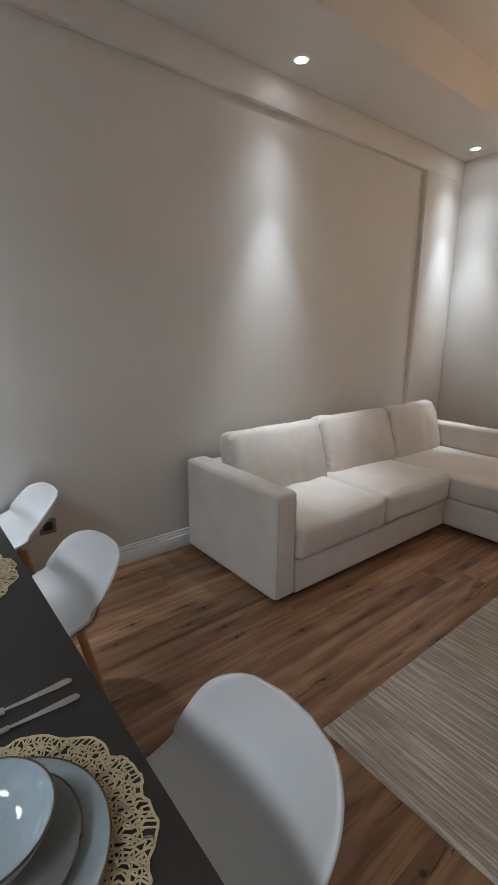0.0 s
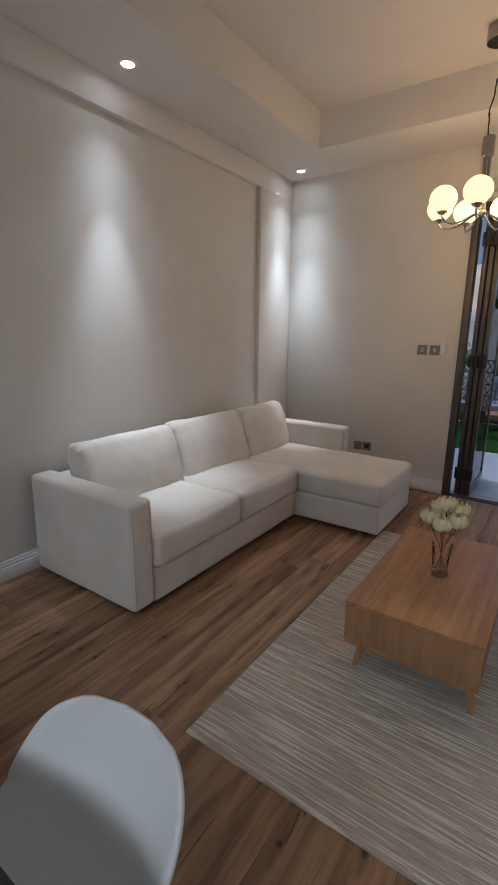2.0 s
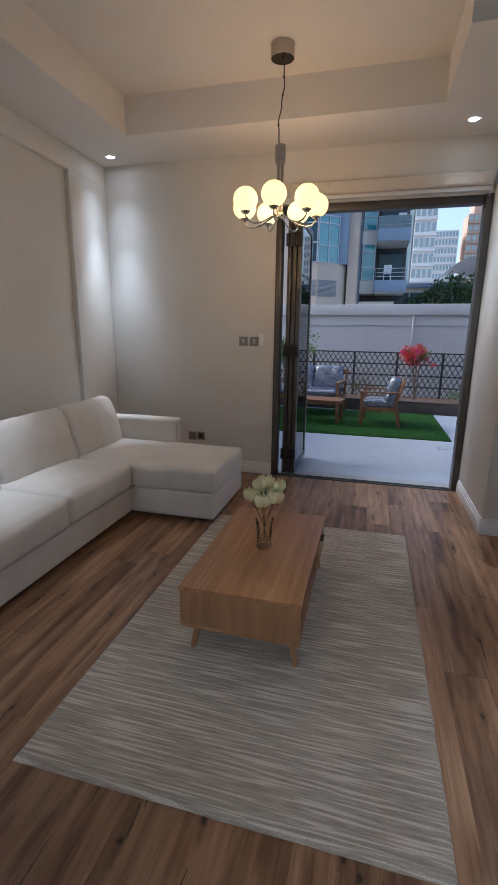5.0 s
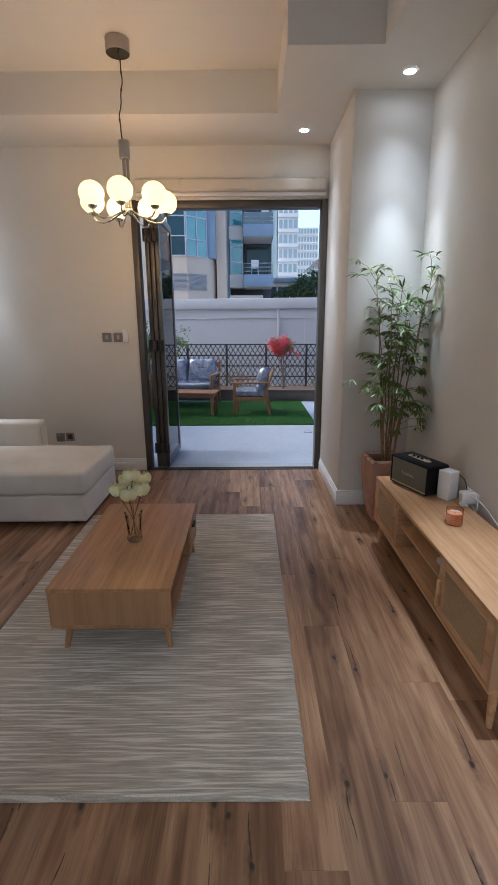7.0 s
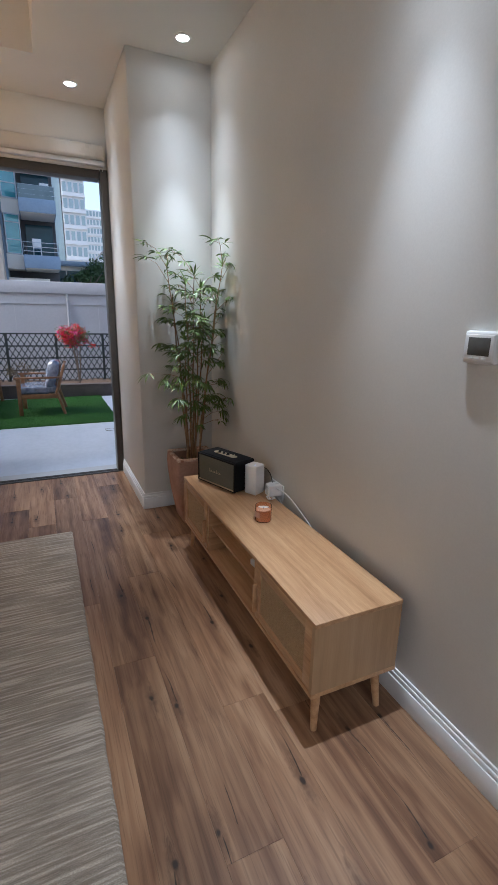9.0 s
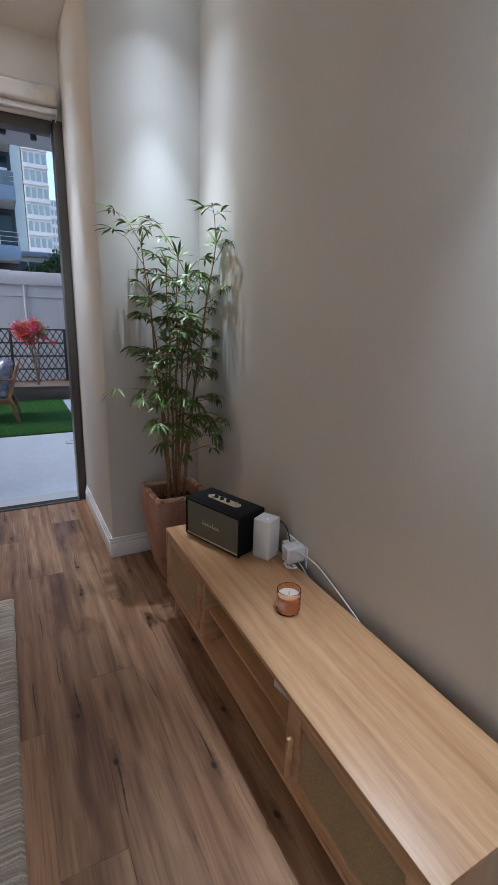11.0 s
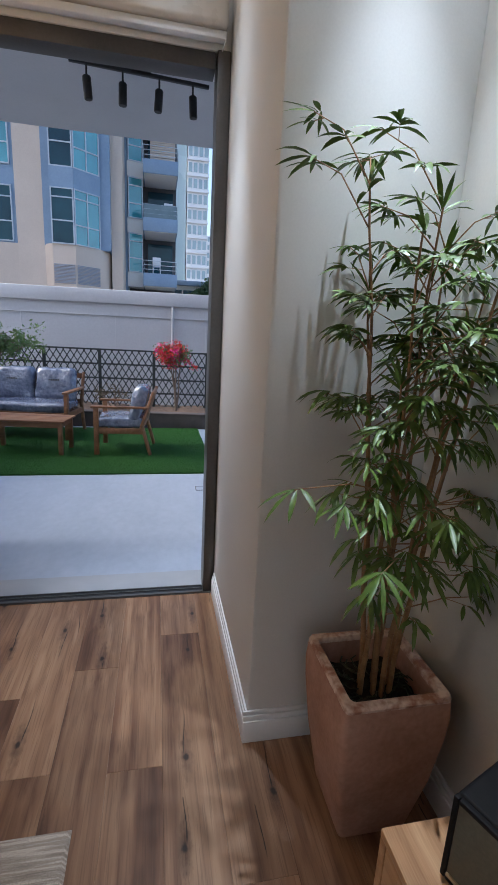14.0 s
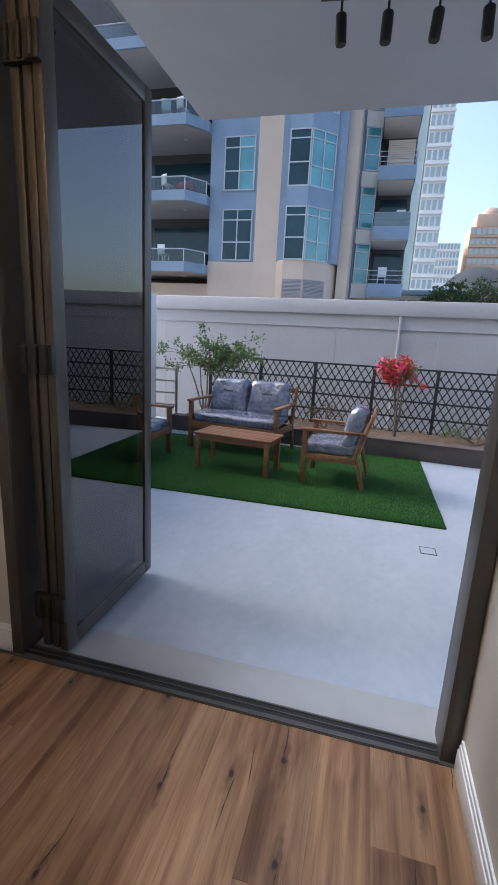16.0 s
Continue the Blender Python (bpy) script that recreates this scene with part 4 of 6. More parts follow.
for k in range(7):
    x = 0.108 + k * 0.0145
    h = 0.020 if k in (0, 4) else 0.011
    box(bm, x, 0.0005, 0.084, x + 0.004, 0.0028, 0.084 + h, bevel=0.0008, m=Matrix.Shear("XZ", 4, (0.0, 0.0)))
    box(bm, x + 0.004, 0.0005, 0.084, x + 0.0125, 0.0028, 0.0865, bevel=0.0006)
part("badge", bm, BRASS, spk, "small brass script badge drawn as bars")
bm = bmesh.new()
lay = [(0.085 + 0.02 * math.cos(a), 0.082 + 0.02 * math.sin(a)) for a in [math.pi / 2 + math.pi * k / 8 for k in range(9)]] + [(0.228 + 0.02 * math.cos(a), 0.082 + 0.02 * math.sin(a)) for a in [-math.pi / 2 + math.pi * k / 8 for k in range(9)]]
low, up = [bm.verts.new((x, y, SH - 0.002)) for x, y in lay], [bm.verts.new((x, y, SH + 0.0018)) for x, y in lay]
bm.faces.new(up)
for k in range(len(lay)):
    bm.faces.new((low[k], low[(k + 1) % len(lay)], up[(k + 1) % len(lay)], up[k]))
part("control_panel", bm, BRASS, spk, "pill-shaped brass control panel")
for x in (0.108, 0.143, 0.178):
    part("knob", lathe(bmesh.new(), [(0.0095, 0.0), (0.0095, 0.004), (0.0075, 0.005), (0.0072, 0.012), (0.006, 0.0132), (0.0, 0.0132)], 18, (x, 0.082, SH + 0.0018)), BLACK, spk, "black control knob")
part("toggle", tube(bmesh.new(), [(0.228, 0.082, SH), (0.230, 0.084, SH + 0.016)], [0.0035, 0.0025], 8), BRASS, spk)
for x in (0.03, SL - 0.03):
    for y in (0.03, SD - 0.03):
        part("rubber_foot", tube(bmesh.new(), [(x, y, 0), (x, y, 0.0075)], 0.009, 12), BLACK, spk)

# router, adapter, cables, candle
ROUTER = mat("router_white", (0.78, 0.78, 0.78), (0.83, 0.83, 0.83), 0.3, 10, bump=0.02)
router = thing("wifi_router", "white plastic tower router standing on the sideboard", "router", pose(0.434, -2.030, UZ1, 0, 0, 28))
part("body", boxed(-0.040, -0.040, 0.003, 0.040, 0.040, 0.168, bevel=0.006, seg=3), ROUTER, router)
part("status_light", lathe(bmesh.new(), [(0.0, 0.1695), (0.003, 0.169), (0.003, 0.167)], 10, (-0.012, -0.012, 0)), glow("led_blue", (0.2, 0.35, 1.0), 2.0), router, "tiny blue status light")
part("base_ring", boxed(-0.036, -0.036, 0, 0.036, 0.036, 0.004, bevel=0.001), ROUTER, router)
adapter = thing("power_adapter", "white power adapter in a wall socket above the sideboard", "power adapter", pose(E, -2.085, 0.488))
part("socket_plate", boxed(-0.009, -0.075, -0.045, -0.0005, 0.075, 0.045, bevel=0.002), ROUTER, adapter)
part("plug", boxed(-0.085, -0.066, -0.012, -0.009, -0.008, 0.052, bevel=0.006, seg=3), ROUTER, adapter)
part("plug", boxed(-0.044, 0.008, -0.026, -0.009, 0.056, 0.028, bevel=0.006, seg=3), ROUTER, adapter)
part("type_label", boxed(-0.0866, -0.052, 0.0, -0.0852, -0.022, 0.040), mat("grey_print", (0.5, 0.5, 0.5), (0.6, 0.6, 0.6), 0.6, 200, bump=0), adapter, "small grey printed label")


def cable(label, pts, r, material):
    """A smooth cable through a few points."""
    pts = [Vector(p) for p in pts]
    out = []
    for k in range(len(pts) - 1):
        a, b, c, d = pts[max(k - 1, 0)], pts[k], pts[k + 1], pts[min(k + 2, len(pts) - 1)]
        for s in range(8):
            t = s / 8
            out.append(0.5 * ((2 * b) + (c - a) * t + (2 * a - 5 * b + 4 * c - d) * t * t + (3 * b - a - 3 * c + d) * t ** 3))
    out.append(pts[-1])
    return solid("cable", tube(bmesh.new(), out, r, 7), material, label, "cable")


cable("thick white power cable trailing along the wall", [(0.50, -2.090, 0.50), (0.508, -2.140, 0.525), (0.535, -2.240, 0.51), (0.541, -2.380, 0.465), (0.541, -2.550, 0.40), (0.540, -2.700, 0.30), (0.538, -2.800, 0.13), (0.53, -2.850, 0.006)], 0.0030, ROUTER)
cable("thin white cable looping behind the sideboard", [(0.50, -2.060, 0.455), (0.515, -2.130, 0.480), (0.53, -2.210, 0.43), (0.535, -2.240, 0.35), (0.53, -2.180, 0.30)], 0.0022, ROUTER)
cable("coiled thin white cable lying on the sideboard", [(0.470 + 0.014 * math.cos(k * 1.15) + 0.004 * math.sin(k * 2.7), -2.150 - 0.026 * math.sin(k * 1.15 + 0.3) - 0.001 * k, UZ1 + 0.003 + 0.0007 * k + 0.003 * abs(math.sin(k * 1.9))) for k in range(20)], 0.0022, ROUTER)
cable("thin black cable hanging behind the router", [(0.465, -1.990, 0.56), (0.50, -2.000, 0.60), (0.53, -2.030, 0.57), (0.538, -2.060, 0.50)], 0.0025, BLACK)

COPPER = clear("copper_glass", (0.93, 0.55, 0.38), 0.14, 1.25)
candle = thing("scented_candle", "white wax candle in a ribbed copper-tinted glass", "candle", pose(0.322, -2.380, UZ1))
candle.scale = (1.0, 1.0, 0.90)
bm = bmesh.new()
prof = [(0.034, 0.0005), (0.038, 0.003)] + [(0.0402 + 0.0008 * (k % 2), 0.006 + k * 0.0058) for k in range(14)] + [(0.040, 0.090), (0.0375, 0.090), (0.037, 0.006), (0.0, 0.006)]
lathe(bm, [(0.0, 0.0005)] + prof, 40)
part("glass", bm, COPPER, candle, "ribbed copper-tinted glass")
part("wax", lathe(bmesh.new(), [(0.0365, 0.007), (0.0365, 0.068), (0.030, 0.0665), (0.0, 0.066)], 36), mat("wax", (0.78, 0.74, 0.68), (0.84, 0.80, 0.74), 0.5, 20, bump=0.05), candle, "white wax")
part("wick", tube(bmesh.new(), [(0, 0, 0.065), (0.002, 0.001, 0.078)], 0.0012, 6), BLACK, candle)
bm = bmesh.new()
arc = [[bm.verts.new((r * math.cos(a), r * math.sin(a), z)) for a in (radians(165 + 8 * k) for k in range(8))] for r, z in ((0.0413, 0.028), (0.0418, 0.028), (0.0418, 0.060), (0.0413, 0.060))]
for a, b in zip(arc, arc[1:]):
    for k in range(7):
        bm.faces.new((a[k], a[k + 1], b[k + 1], b[k]))
part("front_label", bm, mat("pale_label", (0.66, 0.40, 0.29), (0.72, 0.46, 0.34), 0.6, 30, bump=0), candle, "small pale paper label")

# ---- plant ----
POT = mat("terracotta", (0.32, 0.16, 0.105), (0.54, 0.32, 0.235), 0.85, 7, bump=0.35, fine=70, spread=0.2)
bm = bmesh.new()


def pot_ring(h, z, r):
    pts = []
    for cx, cy, a0 in ((1, 1, 0), (-1, 1, 90), (-1, -1, 180), (1, -1, 270)):
        for k in range(4):
            a = radians(a0 + 30 * k)
            pts.append((cx * (h - r) + r * math.cos(a), cy * (h - r) + r * math.sin(a), z))
    return [bm.verts.new(p) for p in pts]


rings = [pot_ring(h, z, r) for h, z, r in ((0.100, 0, 0.015), (0.104, 0.01, 0.015), (0.136, 0.20, 0.018), (0.152, 0.35, 0.02), (0.155, 0.42, 0.02), (0.150, 0.470, 0.016), (0.140, 0.470, 0.014), (0.122, 0.470, 0.012), (0.120, 0.462, 0.012), (0.118, 0.39, 0.012))]
for a, b in zip(rings, rings[1:]):
    for k in range(len(a)):
        bm.faces.new((a[k], a[(k + 1) % len(a)], b[(k + 1) % len(a)], b[k]))
bm.faces.new(rings[0][::-1])
bm.faces.new(rings[-1])
POTX, POTY = 0.322, -1.225
plant = thing("potted_bamboo", "tall artificial bamboo with dense green leaves in a square terracotta pot", "potted plant", pose(POTX, POTY, 0))
part("pot", bm, POT, plant, "square tapered terracotta pot with a worn rim", 40)
RIM_WORN = mat("worn_terracotta_rim", (0.36, 0.17, 0.11), (0.74, 0.58, 0.47), 0.9, 22, bump=0.5, fine=60, spread=0.10, depth=0.004)
bm = bmesh.new()
rings = [pot_ring(h, z, r) for h, z, r in ((0.1495, 0.4706, 0.016), (0.1505, 0.478, 0.018), (0.147, 0.486, 0.018), (0.127, 0.486, 0.014), (0.121, 0.478, 0.012), (0.1215, 0.4706, 0.012))]
for a, b in zip(rings, rings[1:] + rings[:1]):
    for k in range(len(a)):
        bm.faces.new((a[k], a[(k + 1) % len(a)], b[(k + 1) % len(a)], b[k]))
for v in bm.verts:
    v.co += 0.0035 * noise.noise_vector(v.co * 38)
part("rim", bm, RIM_WORN, plant, "chipped pale rim", 40)
SOIL = mat("dark_soil", (0.012, 0.010, 0.008), (0.035, 0.028, 0.02), 0.95, 30, bump=0.8, fine=90, depth=0.008)
bm = bmesh.new()
grid = [[bm.verts.new((-0.116 + 0.232 * i / 14, -0.116 + 0.232 * j / 14, 0.405 + 0.02 * noise.noise(Vector((i * 0.7, j * 0.7, 2))))) for i in range(15)] for j in range(15)]
for j in range(14):
    for i in range(14):
        bm.faces.new((grid[j][i], grid[j][i + 1], grid[j + 1][i + 1], grid[j + 1][i]))
part("soil", bm, SOIL, plant, "dark soil", 80)
CANE_STEM = mat("bamboo_stem", (0.20, 0.10, 0.045), (0.34, 0.20, 0.09), 0.45, 8, (1, 1, 5), bump=0.1, vary=0.2)
LEAFM = mat("bamboo_leaf", (0.034, 0.077, 0.011), (0.145, 0.230, 0.036), 0.45, 25, bump=0.08, vary=0.0, spread=0.25)
rng = random.Random(21)
leaves = bmesh.new()
twigs = bmesh.new()


def blade(base, way, length, width, droop):
    """One pointed leaf, folded along its midrib and bending down."""
    way = way.normalized()
    side = way.cross(Vector((0, 0, 1)))
    side = side.normalized() if side.length > 1e-3 else Vector((1, 0, 0))
    roll = rng.uniform(-0.7, 0.7)
    up = side.cross(way)
    side = side * math.cos(roll) + up * math.sin(roll)
    last, p, d = None, Vector(base), Vector(way)
    for k, w in enumerate((0.12, 0.8, 1.0, 0.72, 0.0)):
        c = bm_add(p - Vector((0, 0, 0.12 * width)) if w else p)
        if w:
            row = (bm_add(p + side * width * w * 0.5), c, bm_add(p - side * width * w * 0.5))
        else:
            row = (c,)
        if last:
            if len(row) == 3:
                leaves.faces.new((last[0], last[1], row[1], row[0]))
                leaves.faces.new((last[1], last[2], row[2], row[1]))
            else:
                leaves.faces.new((last[0], last[1], row[0]))
                leaves.faces.new((last[1], last[2], row[0]))
        last = row
        p = p + d * (length / 4)
        d = (d + Vector((0, 0, -droop))).normalized()


def limits(p):
    """Keeps leaves off the two walls and the column."""
    return Vector((max(-0.9, min(p.x, E - POTX - 0.012)), min(p.y, -0.966 - POTY - 0.012), p.z))


def bm_add(p):
    return leaves.verts.new(limits(p))


STEMS = [(-0.030, 0.020, -0.135, 0.05, 1.72), (-0.012, -0.022, -0.05, -0.05, 1.62), (0.012, 0.025, 0.03, 0.02, 1.68), (0.042, -0.020, 0.195, -0.06, 1.74), (-0.040, -0.012, -0.06, -0.06, 1.28), (0.024, 0.038, 0.10, 0.08, 1.60), (0.046, 0.014, 0.205, 0.05, 1.50), (-0.014, 0.045, -0.09, 0.10, 1.50), (0.006, -0.035, 0.06, -0.10, 1.40)]


def fan(tip, out, count, size, drop):
    """Leaves that spread like fingers from the end of a twig."""
    out = out.normalized()
    side = out.cross(Vector((0, 0, 1)))
    side = side.normalized() if side.length > 1e-3 else Vector((1, 0, 0))
    for q in range(count):
        a = (q / max(count - 1, 1) - 0.5) * rng.uniform(2.3, 3.0)
        d = out * math.cos(a) + side * math.sin(a) + Vector((0, 0, rng.uniform(-0.35, 0.25) - drop))
        blade(tip - out * 0.012 * abs(a), d, size * rng.uniform(0.72, 1.15) * (1 - 0.13 * abs(a)), rng.uniform(0.0095, 0.0140), rng.uniform(0.10, 0.34))


for sn, (bx, by, tx, ty, top) in enumerate(STEMS):
    stem = bmesh.new()
    pts, n = [], 15
    for k in range(n):
        t = k / (n - 1)
        pts.append(Vector((bx + (tx - bx) * t ** 1.3 + 0.004 * math.sin(k * 1.3 + sn), by + (ty - by) * t ** 1.3, 0.40 + (top - 0.40) * t)))
    tube(stem, pts, [0.0082 - 0.0058 * k / (n - 1) for k in range(n)], 9)
    for k, p in enumerate(pts[1:-2]):
        r = 0.0082 - 0.0058 * (k + 1) / (n - 1)
        tube(stem, [p - Vector((0, 0, 0.005)), p, p + Vector((0, 0, 0.004))], [r, r + 0.0016, r], 9)
    part("cane", stem, CANE_STEM, plant)
    for k in sorted(set(range(4 + sn % 2, n, 1 if sn % 2 else 2)) | {n - 4, n - 3, n - 2, n - 1}):
        t = k / (n - 1)
        high = t > 0.62
        for turn in range(2 if high and rng.random() < 0.45 else 1):
            if rng.random() < 0.10:
                continue
            start = pts[k]
            a = rng.uniform(-3.14, 3.14) if high else rng.uniform(-3.3, 0.4)
            out = Vector((math.cos(a), math.sin(a), 0))
            reach = rng.uniform(0.06, 0.17) if high else rng.uniform(0.12, 0.36)
            rise = rng.uniform(0.5, 1.1) if high else rng.uniform(0.10, 0.55)
            knee = limits(start + out * reach * 0.5 + Vector((0, 0, reach * rise * 0.75)))
            tip = limits(start + out * reach + Vector((0, 0, reach * rise)))
            tube(twigs, [start, knee, tip], [0.0022, 0.0017, 0.0010], 5)
            size = rng.uniform(0.075, 0.105)
            drop = -0.1 if t > 0.9 else (0.15 if high else 0.42)
            fan(tip, out, rng.randint(5, 8), size, drop)
            for q in range(rng.randint(1, 3)):
                s = rng.uniform(0.25, 0.95)
                base = start.lerp(knee, s * 2) if s < 0.5 else knee.lerp(tip, s * 2 - 1)
                yaw = a + rng.choice((-1, 1)) * rng.uniform(0.5, 1.3)
                way = Vector((math.cos(yaw), math.sin(yaw), rng.uniform(-0.1, 0.4)))
                end = limits(base + way * rng.uniform(0.025, 0.07))
                tube(twigs, [base, end], [0.0013, 0.0008], 4)
                fan(end, way, rng.randint(4, 7), size * 0.92, drop)
    fan(pts[-1], Vector((0.3 * math.cos(sn * 2.4), 0.3 * math.sin(sn * 2.4), 1.0)), 7, 0.10, -0.3)
tagged(part("twig_growth", twigs, CANE_STEM, plant), kind="stuff")
foliage = part("foliage", leaves, LEAFM, plant, "narrow pointed green leaves", 80)
tagged(foliage, kind="stuff")
bm = bmesh.new()
for k in range(26):
    a, r = rng.uniform(0, 6.28), rng.uniform(0.04, 0.10)
    p = Vector((r * math.cos(a), r * math.sin(a), 0.425))
    tube(bm, [p + Vector((0.025 * math.cos(q * 1.1 + a), 0.025 * math.sin(q * 1.1 + a), 0.006 * q - 0.004 * q * q)) for q in range(5)], 0.0022, 5)
tagged(part("vine", bm, mat("dark_vine", (0.02, 0.03, 0.015), (0.05, 0.06, 0.03), 0.5, 20), plant, "dark curling trailing stems"), kind="stuff")

# ---- dining corner ----
TABLE_TOP = mat("dark_laminate", (0.018, 0.018, 0.018), (0.028, 0.028, 0.027), 0.5, 14, bump=0.06)
dine = thing("dining_table", "long matt black dining table laid for a meal", "dining table")
DX0, DX1, DY0, DY1 = -3.40, -1.22, -5.10, -4.235
part("tabletop", boxed(DX0, DY0, 0.725, DX1, DY1, 0.750, bevel=0.003), TABLE_TOP, dine)
part("apron", boxed(DX0 + 0.10, DY0 + 0.10, 0.66, DX1 - 0.10, DY1 - 0.10, 0.725), TABLE_TOP, dine)
for x in (DX0 + 0.07, DX1 - 0.07):
    for y in (DY0 + 0.07, DY1 - 0.07):
        part("leg", boxed(x - 0.025, y - 0.025, 0, x + 0.025, y + 0.025, 0.725, bevel=0.003), TABLE_TOP, dine)

SHELL = mat("white_plastic", (0.60, 0.61, 0.61), (0.64, 0.65, 0.65), 0.42, 3, bump=0.03, fine=300)


def shell_chair(x, y, turn):
    chair = thing("shell_chair", "white moulded plastic shell chair on wooden legs, pushed under the table", "chair", pose(x, y, 0, 0, 0, turn), group="chairs round the dining table")
    # a seat pan that sweeps up into a broad rounded back, its sides curling in
    bm = bmesh.new()
    spine = [(-0.215, 0.430), (-0.195, 0.446), (-0.12, 0.436), (-0.03, 0.428), (0.06, 0.430), (0.130, 0.440), (0.186, 0.466), (0.226, 0.512), (0.258, 0.548), (0.283, 0.589), (0.301, 0.628), (0.312, 0.664)]
    n, m = 20, 44
    rings = []
    for i in range(m + 1):
        s = min(i / m, 0.9985)
        q = s * (len(spine) - 1)
        k = min(int(q), len(spine) - 2)
        f = q - k
        a, b, c, d = (spine[min(max(k + e, 0), len(spine) - 1)] for e in (-1, 0, 1, 2))
        y, z = (0.5 * (2 * b[e] + (c[e] - a[e]) * f + (2 * a[e] - 5 * b[e] + 4 * c[e] - d[e]) * f * f + (3 * b[e] - a[e] - 3 * c[e] + d[e]) * f ** 3) for e in (0, 1))
        wide = 0.222
        if s > 0.64:
            wide *= (1 - ((s - 0.64) / 0.36) ** 2.8) ** (1 / 2.8)
        elif s < 0.22:
            wide *= 0.84 + 0.16 * (1 - ((0.22 - s) / 0.22) ** 2) ** 0.5
        back = max(0.0, min(1.0, (s - 0.38) / 0.28))
        back = back * back * (3 - 2 * back)
        ring = []
        for j in range(n + 1):
            u = 2 * j / n - 1
            curl = abs(u * wide / 0.222) ** 2.2
            ring.append(bm.verts.new((u * wide, y - 0.085 * back * curl, z + ((0.02 + 0.065 * min(1.0, s / 0.5) ** 1.5) * (1 - back) + 0.03 * back) * curl)))
        rings.append(ring)
    for a, b in zip(rings, rings[1:]):
        for j in range(n):
            bm.faces.new((a[j], a[j + 1], b[j + 1], b[j]))
    bmesh.ops.recalc_face_normals(bm, faces=bm.faces[:])
    bmesh.ops.solidify(bm, geom=bm.faces[:], thickness=0.009)
    part("shell", bm, SHELL, chair, "", 100)
    for sx in (-1, 1):
        for sy in (-1, 1):
            part("leg", tube(bmesh.new(), [(sx * 0.13, sy * 0.12, 0.435), (sx * 0.215, sy * 0.20, 0.0)], [0.016, 0.0105], 12), WALNUT_Z, chair, "tapered wooden leg")
        part("brace", tube(bmesh.new(), [(sx * 0.16, -0.147, 0.28), (sx * 0.16, 0.147, 0.28)], 0.006, 8), BLACK, chair, "black wire brace")
    return chair


one = shell_chair(-1.588, -4.205, 0)
copy_thing(one, pose(-2.56, -4.21, 0, 0, 0, 2))
copy_thing(one, pose(-3.29, -4.21, 0, 0, 0, -2))

GOLD = mat("gold_filigree", (0.68, 0.56, 0.33), (0.80, 0.70, 0.47), 0.4, 30, bump=0.05, metal=0.45)
GLAZE = mat("blue_grey_glaze", (0.31, 0.38, 0.41), (0.38, 0.45, 0.48), 0.08, 5, bump=0.02, coat=0.3)
GREYGLAZE = mat("warm_grey_glaze", (0.20, 0.205, 0.20), (0.25, 0.252, 0.245), 0.09, 5, bump=0.02, coat=0.3)
RIMG = mat("brown_rim", (0.07, 0.045, 0.03), (0.12, 0.08, 0.05), 0.3, 20, bump=0)
CUTLERY = mat("cutlery_steel", (0.55, 0.54, 0.53), (0.62, 0.61, 0.60), 0.2, 10, bump=0.0, metal=1.0)


def lace(centre):
    """A round openwork mat: rings of wandering cells with a scalloped edge."""
    rng = random.Random(3)
    bm = bmesh.new()
    rings, n = [], 150
    for i in range(15):
        r = 0.105 + 0.0062 * i
        ring = []
        for k in range(n):
            a = 2 * math.pi * (k + (0.5 if i % 2 else 0)) / n + rng.uniform(-0.018, 0.018)
            scallop = 1 + (0.035 * abs(math.sin(a * 6.5)) if i > 9 else 0) + (0.045 * abs(math.sin(a * 6.5)) ** 0.5 if i == 14 else 0)
            rr = r * scallop + rng.uniform(-0.0022, 0.0022)
            ring.append(Vector((rr * math.cos(a), rr * math.sin(a), 0.0028)))
        rings.append(ring)

    def strip(p, q, w=0.0012):
        d = (q - p).normalized()
        s = Vector((-d.y, d.x, 0)) * w
        lo = [bm.verts.new(v) for v in (p + s, q + s, q - s, p - s)]
        hi = [bm.verts.new(v.co + Vector((0, 0, 0.0016))) for v in lo]
        bm.faces.new(hi)
        for k in range(4):
            bm.faces.new((lo[k], lo[(k + 1) % 4], hi[(k + 1) % 4], hi[k]))

    for i, ring in enumerate(rings):
        for k in range(n):
            if i in (0, 14) or rng.random() < 0.70:
                strip(ring[k], ring[(k + 1) % n], 0.0020 if i == 14 else 0.0012)
            if i < 14:
                up = rings[i + 1]
                strip(ring[k], up[k])
                if rng.random() < 0.45:
                    strip(ring[k], up[(k - 1) % n if i % 2 == 0 else (k + 1) % n])
    mat_ = thing("lace_placemat", "round gold openwork lace placemat on the black table", "placemat", pose(*centre, 0.7485))
    part("lace_border", bm, GOLD, mat_, "scalloped openwork border", 60)
    part("centre_disc", lathe(bmesh.new(), [(0.0, 0.0035), (0.106, 0.0035), (0.106, 0.0018)], 40), GOLD, mat_)
    return mat_


def dish(name, label, category, prof, m, material):
    ob = thing(name, label, category, m)
    part("bowl_body" if "bowl" in name else "plate_body", lathe(bmesh.new(), prof, 56), material, ob, "", 30)
    top = max(prof, key=lambda p: p[0])
    part("rim", lathe(bmesh.new(), [(top[0] - 0.0022, top[1] + 0.0002), (top[0] - 0.001, top[1] + 0.0018), (top[0] + 0.0008, top[1] + 0.0012), (top[0] + 0.0012, top[1] - 0.0006)], 56), RIMG, ob, "thin brown glazed rim")
    return ob


